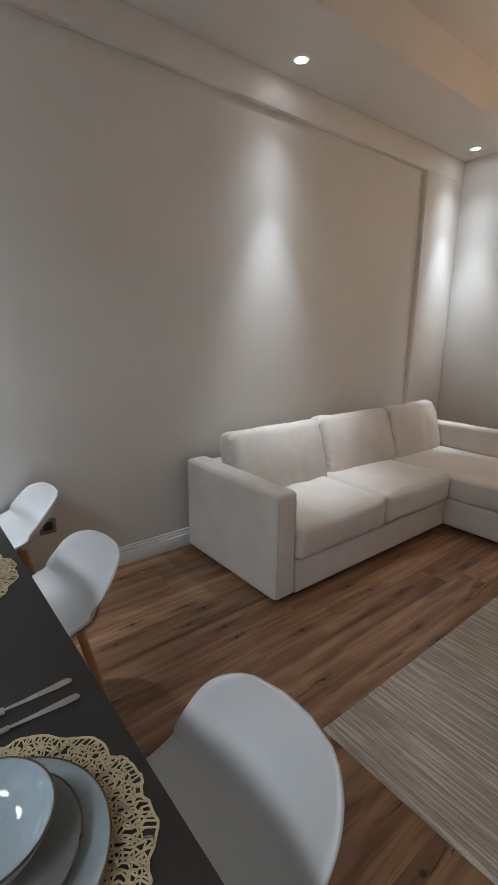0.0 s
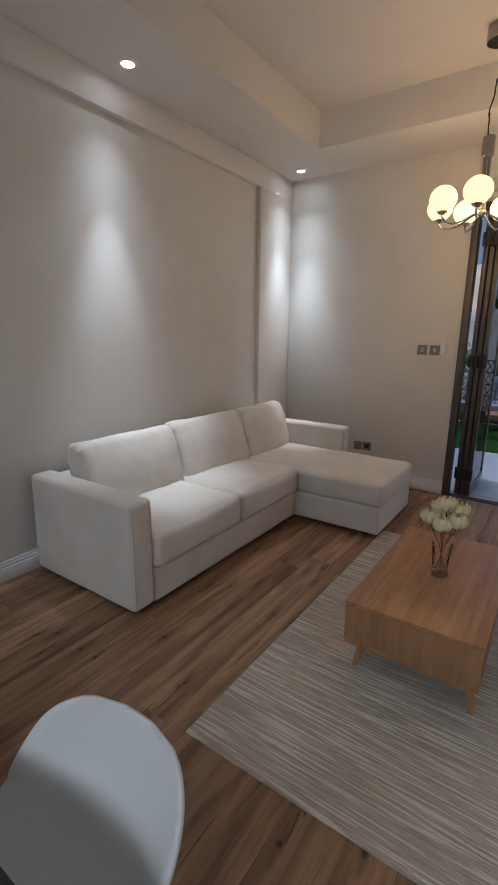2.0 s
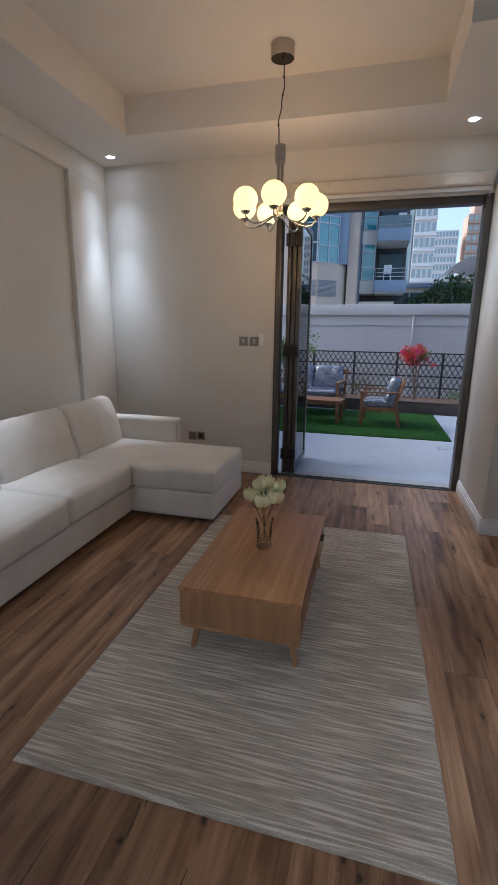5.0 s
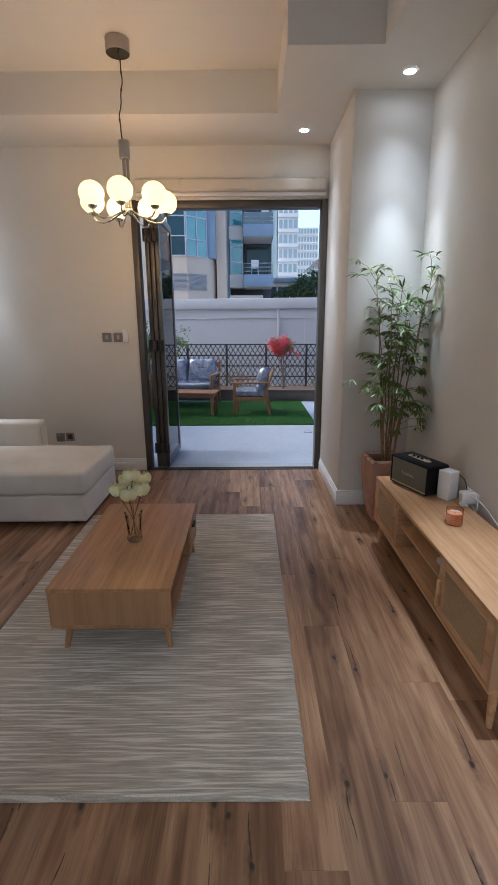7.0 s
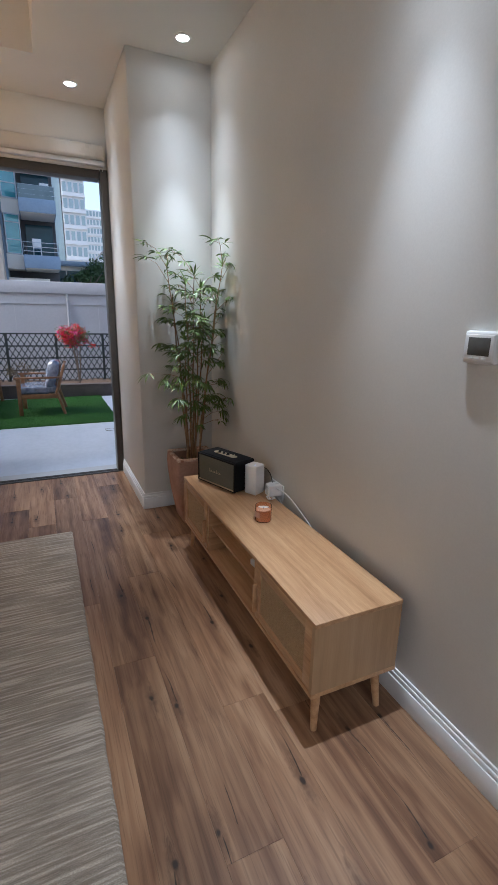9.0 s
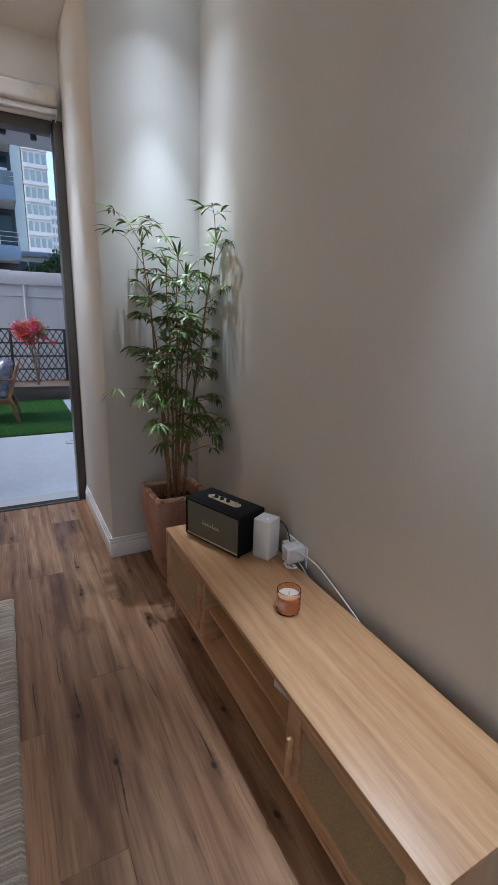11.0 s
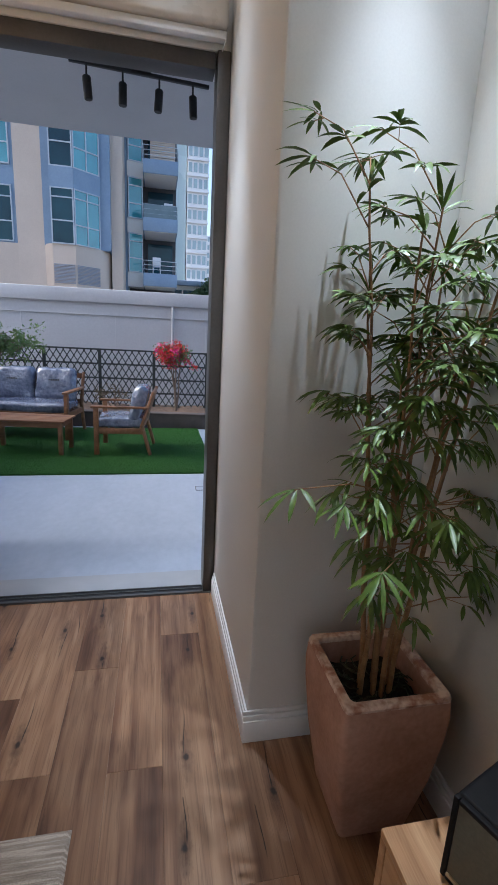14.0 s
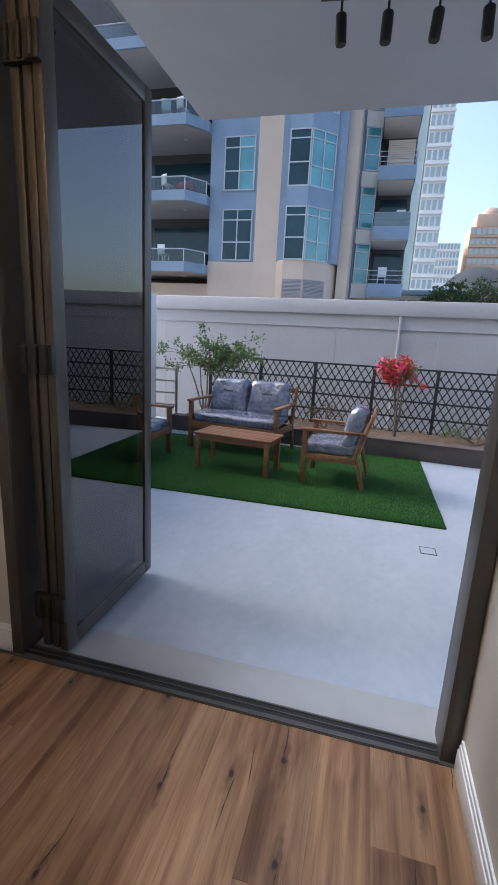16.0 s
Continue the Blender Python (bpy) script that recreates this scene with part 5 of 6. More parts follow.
def cutlery(kind, label, x, y, turn):
    ob = thing(kind, label, kind.replace("_", " "), pose(x, y, 0.7505, 0, 0, turn))
    bm = bmesh.new()
    line = [(0, 0.0, 0.0045), (0, -0.02, 0.004), (0, -0.08, 0.0035), (0, -0.115, 0.0045)]
    for (ax, ay, az), (cx, cy, cz), w0, w1 in zip(line, line[1:], (0.0085, 0.0085, 0.0048), (0.0085, 0.0048, 0.0035)):
        lo = [bm.verts.new(p) for p in ((-w0, ay, az - 0.003), (w0, ay, az - 0.003), (w1, cy, cz - 0.003), (-w1, cy, cz - 0.003))]
        hi = [bm.verts.new(v.co + Vector((0, 0, 0.0032))) for v in lo]
        bm.faces.new(hi)
        bm.faces.new(lo[::-1])
        for k in range(4):
            bm.faces.new((lo[k], lo[(k + 1) % 4], hi[(k + 1) % 4], hi[k]))
    lathe(bm, [(0.0, 0.0012), (0.0085, 0.0012), (0.0085, 0.0042), (0.006, 0.0048), (0.0, 0.005)], 18)
    part("handle", bm, CUTLERY, ob, "polished steel handle")
    bm = bmesh.new()
    if kind == "table_knife":
        box(bm, -0.008, -0.215, 0.001, 0.006, -0.112, 0.0032, bevel=0.001)
        part("blade", bm, CUTLERY, ob)
    else:
        box(bm, -0.010, -0.150, 0.001, 0.010, -0.112, 0.0045, bevel=0.002)
        for k in range(4):
            box(bm, -0.0098 + k * 0.0054, -0.205, 0.0012, -0.0066 + k * 0.0054, -0.149, 0.004, bevel=0.0008)
        part("prongs", bm, CUTLERY, ob)
    return ob


for sx in (-1.566, -2.40, -3.14):
    sy = -4.462
    lace((sx, sy))
    dish("dinner_plate", "large pale blue-grey glazed plate on a gold mat", "plate", [(0.0, 0.004), (0.085, 0.004), (0.10, 0.006), (0.142, 0.019), (0.146, 0.0225), (0.143, 0.0235), (0.10, 0.011), (0.085, 0.0085), (0.0, 0.0085)], pose(sx, sy, 0.7495), GLAZE)
    dish("side_plate", "smaller warm grey glazed plate stacked on a larger one", "plate", [(0.0, 0.0), (0.07, 0.0), (0.083, 0.003), (0.112, 0.017), (0.115, 0.020), (0.112, 0.021), (0.083, 0.008), (0.07, 0.0045), (0.0, 0.0045)], pose(sx - 0.006, sy - 0.004, 0.7605), GREYGLAZE)
    dish("soup_bowl", "pale blue-grey glazed bowl stacked on two plates", "bowl", [(0.0, 0.0), (0.04, 0.0), (0.044, 0.004), (0.070, 0.022), (0.086, 0.050), (0.089, 0.062), (0.0865, 0.0625), (0.083, 0.050), (0.066, 0.026), (0.04, 0.010), (0.0, 0.008)], pose(sx - 0.012, sy - 0.006, 0.7675), GLAZE)
    cutlery("table_fork", "polished steel table fork laid on the black table", sx - 0.274, sy + 0.178, 1)
    cutlery("table_knife", "polished steel table knife laid on the black table", sx - 0.224, sy + 0.177, -1)

# ---- terrace ----
BACK = pose(-0.36, 0, 0, 0, 0, -5)
GRASSM = mat("artificial_grass", (0.012, 0.068, 0.010), (0.04, 0.145, 0.022), 0.7, 26, bump=1.0, fine=240, spread=0.2, depth=0.012, spec=0.2)
GX0, GX1, GY0, GY1 = -3.5, 0.305, 2.185, 4.36
grass = thing("artificial_grass_mat", "green artificial grass mat on the grey terrace", "grass mat", kind="stuff")
part("backing", boxed(GX0, GY0, LOW, GX1, GY1, LOW + 0.014, bevel=0.003), GRASSM, grass)
rng = random.Random(9)
verts, faces = [], []
for k in range(44000):
    x, y = rng.uniform(GX0, GX1), rng.uniform(GY0, GY1) if k % 3 else GY0 + (GY1 - GY0) * rng.random() ** 2
    a, h, w = rng.uniform(0, 6.28), rng.uniform(0.010, 0.020), 0.0022
    dx, dy = math.cos(a) * w, math.sin(a) * w
    lx, ly = rng.uniform(-0.011, 0.011), rng.uniform(-0.011, 0.011)
    i = len(verts)
    verts += [(x - dx, y - dy, LOW + 0.012), (x + dx, y + dy, LOW + 0.012), (x + lx, y + ly, LOW + 0.012 + h)]
    faces.append((i, i + 1, i + 2))
me = bpy.data.meshes.new("blades")
me.from_pydata(verts, [], faces)
me.materials.append(GRASSM)
ob = new("blades", me)
ob.parent = grass
tagged(ob, kind="stuff")

drain = thing("floor_drain", "square metal access cover in the terrace floor", "drain cover", pose(0.118, 1.735, LOW))
bm = bmesh.new()
for b in ((-0.055, -0.055, 0.055, -0.049), (-0.055, 0.049, 0.055, 0.055), (-0.055, -0.049, -0.049, 0.049), (0.049, -0.049, 0.055, 0.049)):
    box(bm, b[0], b[1], 0.0005, b[2], b[3], 0.004)
part("cover_frame", bm, BRONZE, drain)
part("cover", boxed(-0.048, -0.048, 0.0004, 0.048, 0.048, 0.003), CONCRETE, drain)

KERB = mat("dark_planter", (0.060, 0.052, 0.050), (0.10, 0.085, 0.08), 0.8, 5, bump=0.2)
planter = thing("planter_bed", "long raised planter bed with a dark brown kerb and dry soil", "planter", BACK)
part("kerb", boxed(-3.16, 4.40, LOW, 8.0, 4.52, 0.185, bevel=0.006), KERB, planter)
part("coping", boxed(-3.16, 4.385, 0.185, 8.0, 4.535, 0.205, bevel=0.004), KERB, planter)
bm = bmesh.new()
grid = [[bm.verts.new((-3.16 + 11.1 * i / 90, 4.53 + 1.0 * j / 8, 0.15 + 0.035 * noise.noise(Vector((i * 0.5, j * 0.6, 1))))) for i in range(91)] for j in range(9)]
for j in range(8):
    for i in range(90):
        bm.faces.new((grid[j][i], grid[j][i + 1], grid[j + 1][i + 1], grid[j + 1][i]))
part("soil", bm, mat("dry_soil", (0.10, 0.065, 0.045), (0.20, 0.14, 0.10), 0.95, 14, bump=0.8, fine=60, depth=0.02), planter, "dry brown soil", 80)

FENCE = mat("fence_green_black", (0.012, 0.018, 0.018), (0.025, 0.034, 0.033), 0.5, 10, bump=0.1)
fence = thing("lattice_fence", "dark green-black metal fence with diamond lattice panels", "fence", BACK)
FY, FZ0, FZ1, PITCH = 5.36, 0.14, 1.035, 0.85
FX = -0.44 - 3 * PITCH
for k in range(11):
    x = FX + k * PITCH
    part("post", boxed(x - 0.022, FY - 0.022, 0.10, x + 0.022, FY + 0.022, FZ1 + 0.012, bevel=0.003), FENCE, fence)
    if k < 10:
        x0, x1 = x + 0.022, x + PITCH - 0.022
        for z in (FZ0, 0.36, 0.585, 0.81, FZ1):
            part("rail", boxed(x0, FY - 0.013, z - 0.012, x1, FY + 0.013, z + 0.012), FENCE, fence)
        bm = bmesh.new()
        step, h = 0.105, FZ1 - FZ0
        for s in (-1, 1):
            c = -h
            while c < x1 - x0 + h:
                xa, xb = (c, c + h * 0.62) if s > 0 else (c + h * 0.62, c)
                za, zb = FZ0, FZ1
                # cut the bar to the panel
                def at(x_):
                    return za + (zb - za) * (x_ - xa) / (xb - xa)
                lo, hi = max(min(xa, xb), 0), min(max(xa, xb), x1 - x0)
                if hi - lo > 0.01:
                    p, q = Vector((x0 + lo, FY + s * 0.004, at(lo))), Vector((x0 + hi, FY + s * 0.004, at(hi)))
                    d = (q - p).normalized()
                    w = Vector((-d.z, 0, d.x)) * 0.0075
                    t = Vector((0, 0.004, 0))
                    f = [bm.verts.new(v) for v in (p + w - t, q + w - t, q - w - t, p - w - t)]
                    g = [bm.verts.new(v) for v in (p + w + t, q + w + t, q - w + t, p - w + t)]
                    bm.faces.new(f)
                    bm.faces.new(g[::-1])
                    for e in range(4):
                        bm.faces.new((f[e], g[e], g[(e + 1) % 4], f[(e + 1) % 4]))
                c += step
        tagged(part("lattice", bm, FENCE, fence, "crossed diagonal bars"), kind="stuff")

RENDERED = mat("boundary_render", (0.44, 0.44, 0.46), (0.51, 0.51, 0.53), 0.85, 0.8, bump=0.15, fine=30)
bound = thing("boundary_wall", "tall pale grey rendered boundary wall behind the fence", "wall", BACK, kind="structure")
part("wall_body", boxed(-16, 6.62, -0.4, 16, 6.85, 1.80), RENDERED, bound)
part("coping", boxed(-16, 6.56, 1.80, 16, 6.90, 2.04, bevel=0.015), RENDERED, bound)
part("ledge", boxed(-16, 6.595, 1.585, 16, 6.62, 1.60, bevel=0.004), RENDERED, bound)
for x in (-6.2, -4.55, -2.9, -1.25, 0.4, 2.05, 3.7):
    part("joint", boxed(x - 0.005, 6.614, -0.3, x + 0.005, 6.62, 1.58), SLAB_PAINT, bound)
pipe = part("downpipe", tube(bmesh.new(), [(-0.215, 6.575, -0.3), (-0.215, 6.575, 1.80)], 0.024, 12), RENDERED, bound, "pale grey downpipe")

gate = thing("side_railing", "grey metal railing of three horizontal bars beside the side wall", "railing")
for z in (0.30, 0.48, 0.66, 0.84):
    part("bar", tube(bmesh.new(), [(-3.505, 4.92, z), (-3.17, 4.92, z)], 0.016, 10), STEEL, gate)
part("post", tube(bmesh.new(), [(-3.17, 4.92, LOW), (-3.17, 4.92, 0.90)], 0.022, 10), STEEL, gate)

track = thing("track_spotlight", "black track lamp with four cylinder spotlights under the slab", "track light", pose(-0.385, 1.16, 0, 0, 0, 5))
part("track", boxed(-0.43, -0.012, 2.925, 0.43, 0.012, 2.945, bevel=0.002), BLACK, track)
part("canopy", lathe(bmesh.new(), [(0.0, 2.999), (0.055, 2.999), (0.058, 2.996), (0.058, 2.955), (0.055, 2.945), (0.0, 2.945)], 28), BLACK, track)
for k, (x, tilt) in enumerate(((-0.33, 4), (-0.115, -1), (0.11, -4), (0.325, 3))):
    part("stem", tube(bmesh.new(), [(x, 0, 2.93), (x, 0, 2.86)], 0.006, 8), BLACK, track)
    m = pose(x, 0, 2.865, 0, -tilt, 0)
    bm = tube(bmesh.new(), [m @ Vector(p) for p in ((0, 0, 0), (0, 0, -0.006), (0, 0, -0.12), (0, 0, -0.126))], [0.022, 0.026, 0.026, 0.023], 20)
    part("spotlight", bm, BLACK, track, "black cylinder spotlight, off")

# terrace furniture
CUSHION = mat("grey_cushion", (0.20, 0.22, 0.27), (0.28, 0.30, 0.36), 0.6, 8, bump=0.3, fine=60)
WRAP = mat("plastic_wrap", (0.085, 0.105, 0.165), (0.22, 0.255, 0.345), 0.18, 6, (1, 1, 1), bump=0.9, fine=24, spread=0.16, coat=0.8, depth=0.02)


def seat(name, label, width, cushions, m, group=""):
    """A teak lounge seat facing -y, with slatted back and wrapped cushions."""
    ob = thing(name, label, "bench" if cushions > 1 else "armchair", m, group)
    w = width / 2
    for s in (-1, 1):
        x = s * (w - 0.022)
        part("front_leg", boxed(x - 0.022, -0.33, 0, x + 0.022, -0.27, 0.57, bevel=0.004), TEAK, ob)
        part("back_leg", tube(bmesh.new(), [(x, 0.36, 0.0), (x, 0.26, 0.36), (x, 0.40, 0.78)], [0.024, 0.026, 0.02], 8), TEAK, ob)
        part("armrest", boxed(x - 0.032, -0.36, 0.57, x + 0.032, 0.35, 0.595, bevel=0.006), TEAK, ob)
        part("side_rail", boxed(x - 0.015, -0.28, 0.26, x + 0.015, 0.27, 0.33, bevel=0.003), TEAK, ob)
    part("front_rail", boxed(-w + 0.044, -0.325, 0.25, w - 0.044, -0.295, 0.335, bevel=0.003), TEAK, ob)
    part("back_rail", boxed(-w + 0.044, 0.375, 0.70, w - 0.044, 0.40, 0.765, bevel=0.003, m=None), TEAK, ob)
    part("lower_back_rail", boxed(-w + 0.044, 0.275, 0.37, w - 0.044, 0.30, 0.43, bevel=0.003), TEAK, ob)
    n = int(width / 0.13)
    for k in range(n):
        x = -w + 0.06 + (width - 0.12) * (k + 0.5) / n
        part("back_slat", tube(bmesh.new(), [(x, 0.288, 0.40), (x, 0.388, 0.73)], 0.012, 6), TEAK, ob)
    for k in range(5):
        y = -0.24 + k * 0.12
        part("seat_slat", boxed(-w + 0.044, y - 0.025, 0.305, w - 0.044, y + 0.025, 0.323), TEAK, ob)
    part("seat_cushion", soft(bmesh.new(), (width - 0.10, 0.58, 0.115), (0, -0.03, 0.385), 0.04, (0, 0, 0.015), 0.012, 10, 31), WRAP, ob, "grey seat cushion in clear plastic wrap", 60)
    cw = (width - 0.10) / cushions
    for k in range(cushions):
        x = -(width - 0.10) / 2 + cw * (k + 0.5)
        mm = pose(x, 0.20, 0.62, -17, 0, 0)
        c = part("back_cushion", soft(bmesh.new(), (cw * 0.97, 0.15, 0.44), (0, 0, 0), 0.06, (0, 0.035, 0), 0.022, 12, 40 + k, mm), WRAP, ob, "grey back cushion in crinkled clear plastic", 60)
        bm = bmesh.new()
        for q in range(5):
            box(bm, -0.06 + q * 0.028, -0.117, 0.03, -0.042 + q * 0.028, -0.112, 0.048, m=mm)
        part("print", bm, BLACK, c, "small dark printed bars")
    return ob


seat("terrace_bench", "two-seat teak garden bench with grey cushions in plastic wrap", 1.16, 2, pose(-1.87, 3.98, LOW + 0.014, 0, 0, -9))
seat("terrace_armchair", "teak garden armchair with grey cushions in plastic wrap", 0.66, 1, pose(-0.655, 3.16, LOW + 0.014, 0, 0, -94), "terrace armchairs").scale = (0.90, 0.88, 0.92)
seat("terrace_armchair", "teak garden armchair with grey cushions in plastic wrap", 0.66, 1, pose(-2.86, 3.12, LOW + 0.014, 0, 0, 88), "terrace armchairs").scale = (0.90, 0.88, 0.92)
low = thing("terrace_table", "low slatted teak garden coffee table on the grass mat", "garden table", pose(-1.665, 3.10, LOW + 0.014, 0, 0, -8))
for k in range(6):
    y = -0.20 + k * 0.0715
    part("top_slat", boxed(-0.43, y - 0.001, 0.355, 0.43, y + 0.066, 0.376, bevel=0.003), TEAK, low)
for s in (-1, 1):
    for u in (-1, 1):
        part("leg", boxed(s * 0.385 - 0.022, u * 0.17 - 0.022, 0, s * 0.385 + 0.022, u * 0.17 + 0.022, 0.355, bevel=0.003), TEAK, low)
    part("end_rail", boxed(s * 0.385 - 0.012, -0.15, 0.30, s * 0.385 + 0.012, 0.15, 0.354), TEAK, low)
for u in (-1, 1):
    part("side_rail", boxed(-0.363, u * 0.17 - 0.012, 0.30, 0.363, u * 0.17 + 0.012, 0.354), TEAK, low)

# shrubs in the bed
SHRUBLEAF = mat("shrub_leaf", (0.07, 0.13, 0.035), (0.18, 0.28, 0.09), 0.5, 18, bump=0.05, spread=0.25)
BRACT = mat("bougainvillea_bract", (0.68, 0.02, 0.02), (0.85, 0.07, 0.05), 0.6, 7, bump=0.05, spread=0.2)
BRACT2 = mat("magenta_bract", (0.65, 0.01, 0.17), (0.78, 0.04, 0.26), 0.6, 7, bump=0.05)
BARK = mat("grey_bark", (0.12, 0.09, 0.07), (0.24, 0.19, 0.15), 0.9, 12, (1, 1, 0.3), bump=0.5, fine=60)


def petal(bm, p, r, rng):
    n = Vector((rng.uniform(-1, 1), rng.uniform(-1, 1), rng.uniform(-0.3, 1))).normalized()
    a = n.orthogonal().normalized()
    b = n.cross(a)
    t = rng.uniform(0, 6.28)
    u, v = a * math.cos(t) + b * math.sin(t), b * math.cos(t) - a * math.sin(t)
    bm.faces.new([bm.verts.new(p + w) for w in (-u * r, v * r * 0.5 + n * r * 0.15, u * r, -v * r * 0.5 + n * r * 0.15)])


def shrub(name, label, m, trunks, spread, clumps, colours, leaf_size, category):
    rng = random.Random(len(label))
    ob = thing(name, label, category, m)
    tips = []
    for tx, ty, h in trunks:
        pts = [Vector((tx * 0.2 * k + 0.012 * rng.uniform(-1, 1), ty * 0.2 * k, h * k / 5)) for k in range(6)]
        part("trunk", tube(bmesh.new(), pts, [0.016 - 0.0018 * k for k in range(6)], 7), BARK, ob)
        tips.append(pts[-1])
    bm = bmesh.new()
    sets = [bmesh.new() for _ in colours]
    for k in range(clumps):
        root = rng.choice(tips)
        d = Vector((rng.gauss(0, 1), rng.gauss(0, 0.7), rng.gauss(0.25, 0.8)))
        c = root + Vector((d.x * spread[0], d.y * spread[1], d.z * spread[2])) * 0.5
        tube(bm, [root, (root + c) / 2 + Vector((0, 0, 0.02)), c], [0.005, 0.0035, 0.002], 5)
        which = 0 if rng.random() < 0.62 or len(colours) == 1 else rng.randrange(1, len(colours))
        for q in range(34):
            petal(sets[which if rng.random() < 0.8 else len(colours) - 1], c + Vector((rng.gauss(0, 0.045), rng.gauss(0, 0.045), rng.gauss(0, 0.04))), leaf_size * rng.uniform(0.7, 1.3), rng)
    tagged(part("branches", bm, BARK, ob), kind="stuff")
    for s, c, w in zip(sets, colours, ("blossom", "magenta_blossom", "foliage") if len(colours) > 1 else ("foliage",)):
        tagged(part(w, s, c, ob, "", 80), kind="stuff")


shrub("bougainvillea", "bougainvillea standard with a round head of red and magenta blossom", pose(0.02, 4.98, 0.14), [(0.05, 0, 0.86), (-0.06, 0.02, 0.82), (-0.02, -0.03, 0.88), (-0.12, 0, 0.90)], (0.15, 0.15, 0.15), 84, [BRACT, BRACT2, SHRUBLEAF], 0.02, "flowering shrub")
shrub("green_shrub", "thin airy green shrub growing in the planter bed", pose(-2.78, 5.10, 0.14), [(0.3, 0, 0.95), (-0.35, 0.1, 0.9), (0.1, -0.1, 1.0), (0.5, 0.05, 0.85), (-0.1, 0, 0.75)], (0.46, 0.3, 0.26), 88, [SHRUBLEAF], 0.024, "shrub")
shrub("dry_shrub", "small half-dry shrub at the foot of the fence", pose(-0.93, 5.02, 0.14), [(0.1, 0, 0.22), (-0.15, 0, 0.2), (0.0, 0.1, 0.26)], (0.16, 0.12, 0.14), 16, [mat("dry_leaf", (0.10, 0.07, 0.04), (0.17, 0.14, 0.07), 0.7, 15)], 0.014, "shrub")
shrub("dry_shrub", "low dry shrub trailing beside the fence posts", pose(1.05, 4.92, 0.14), [(0.3, 0, 0.16), (-0.25, 0, 0.12), (0.0, 0.1, 0.18)], (0.28, 0.12, 0.09), 14, [SHRUBLEAF], 0.013, "shrub")

# ---- the street side: apartment house, towers, trees ----
BEIGE = mat("beige_render", (0.60, 0.48, 0.385), (0.68, 0.555, 0.45), 0.85, 0.6, bump=0.15, fine=18)
PALE = mat("pale_render", (0.74, 0.69, 0.62), (0.79, 0.75, 0.68), 0.85, 0.6, bump=0.12, fine=18)
BLUEPANEL = mat("blue_grey_panel", (0.21, 0.285, 0.385), (0.27, 0.355, 0.46), 0.5, 0.9, bump=0.05, fine=12)
# near-black colour paints in the shade of balcony recesses and bay interiors
RECESS_SHADE = mat("painted_recess_shade", (0.075, 0.075, 0.08), (0.11, 0.11, 0.115), 0.8, 1.2)
# lit and dark copies of the window glass: brightness sits in the colour
LIT_TEALGLASS = mat("lit_teal_glass", (0.03, 0.19, 0.22), (0.08, 0.36, 0.40), 0.06, 0.7, bump=0.0, spec=0.9, coat=0.5)
DARKGLASS = mat("dark_glass", (0.008, 0.030, 0.045), (0.018, 0.07, 0.09), 0.1, 0.7, bump=0.0, spec=0.4)
FRAMEW = mat("window_frame_white", (0.46, 0.50, 0.54), (0.54, 0.58, 0.62), 0.4, 5, bump=0)
# shade below the balconies is put into this grey
SOFFIT = mat("soffit_painted_shade", (0.34, 0.33, 0.32), (0.40, 0.39, 0.38), 0.85, 1.2)
RAILGLASS = sheet_glass("balcony_glass", (0.62, 0.68, 0.70), 1.5)
WINGGLASS = mat("wing_balcony_glass", (0.13, 0.18, 0.20), (0.18, 0.24, 0.26), 0.15, 2, bump=0.0, spec=0.4)
PITCHS = 3.21
house = thing("apartment_house", "beige and blue-grey apartment house with bay windows and balconies", "apartment house", pose(0, 22.0, 0))


def block(name, x0, y0, z0, x1, y1, z1, material, parent=house, bevel=0.0):
    return part(name, boxed(x0, y0, z0, x1, y1, z1, bevel=bevel), material, parent)


def facet(name, x0, y0, x1, y1, z0, z1, cols, rows, glass, parent=house):
    """A window in a wall that runs from (x0, y0) to (x1, y1): frame bars proud of its panes."""
    length = math.hypot(x1 - x0, y1 - y0)
    m = Matrix.Translation((x0, y0, 0)) @ Matrix.Rotation(math.atan2(y1 - y0, x1 - x0), 4, "Z")
    w = 0.055
    bm = bmesh.new()
    for k in range(cols + 1):
        x = (length - w) * k / cols
        box(bm, x, -0.05, z0, x + w, 0.04, z1, m=m)
    for f in [0.0] + rows + [1.0]:
        z = z0 + (z1 - z0 - w) * f
        for k in range(cols):
            box(bm, (length - w) * k / cols + w, -0.045, z, (length - w) * (k + 1) / cols, 0.04, z + w, m=m)
    win = part(name, bm, FRAMEW, parent)
    cuts = [0.0] + rows + [1.0]
    for k in range(cols):
        for a, b in zip(cuts, cuts[1:]):
            za, zb = z0 + (z1 - z0 - w) * a + w, z0 + (z1 - z0 - w) * b
            part("pane", boxed((length - w) * k / cols + w, -0.01, za, (length - w) * (k + 1) / cols, 0.01, zb, m=m), glass if isinstance(glass, bpy.types.Material) else glass[k % len(glass)], win)
    return win


def prism(name, plan, z0, z1, material, parent=house):
    bm = bmesh.new()
    lo, hi = [bm.verts.new((x, y, z0)) for x, y in plan], [bm.verts.new((x, y, z1)) for x, y in plan]
    bm.faces.new(lo[::-1])
    bm.faces.new(hi)
    for k in range(len(plan)):
        bm.faces.new((lo[k], lo[(k + 1) % len(plan)], hi[(k + 1) % len(plan)], hi[k]))
    return part(name, bm, material, parent)


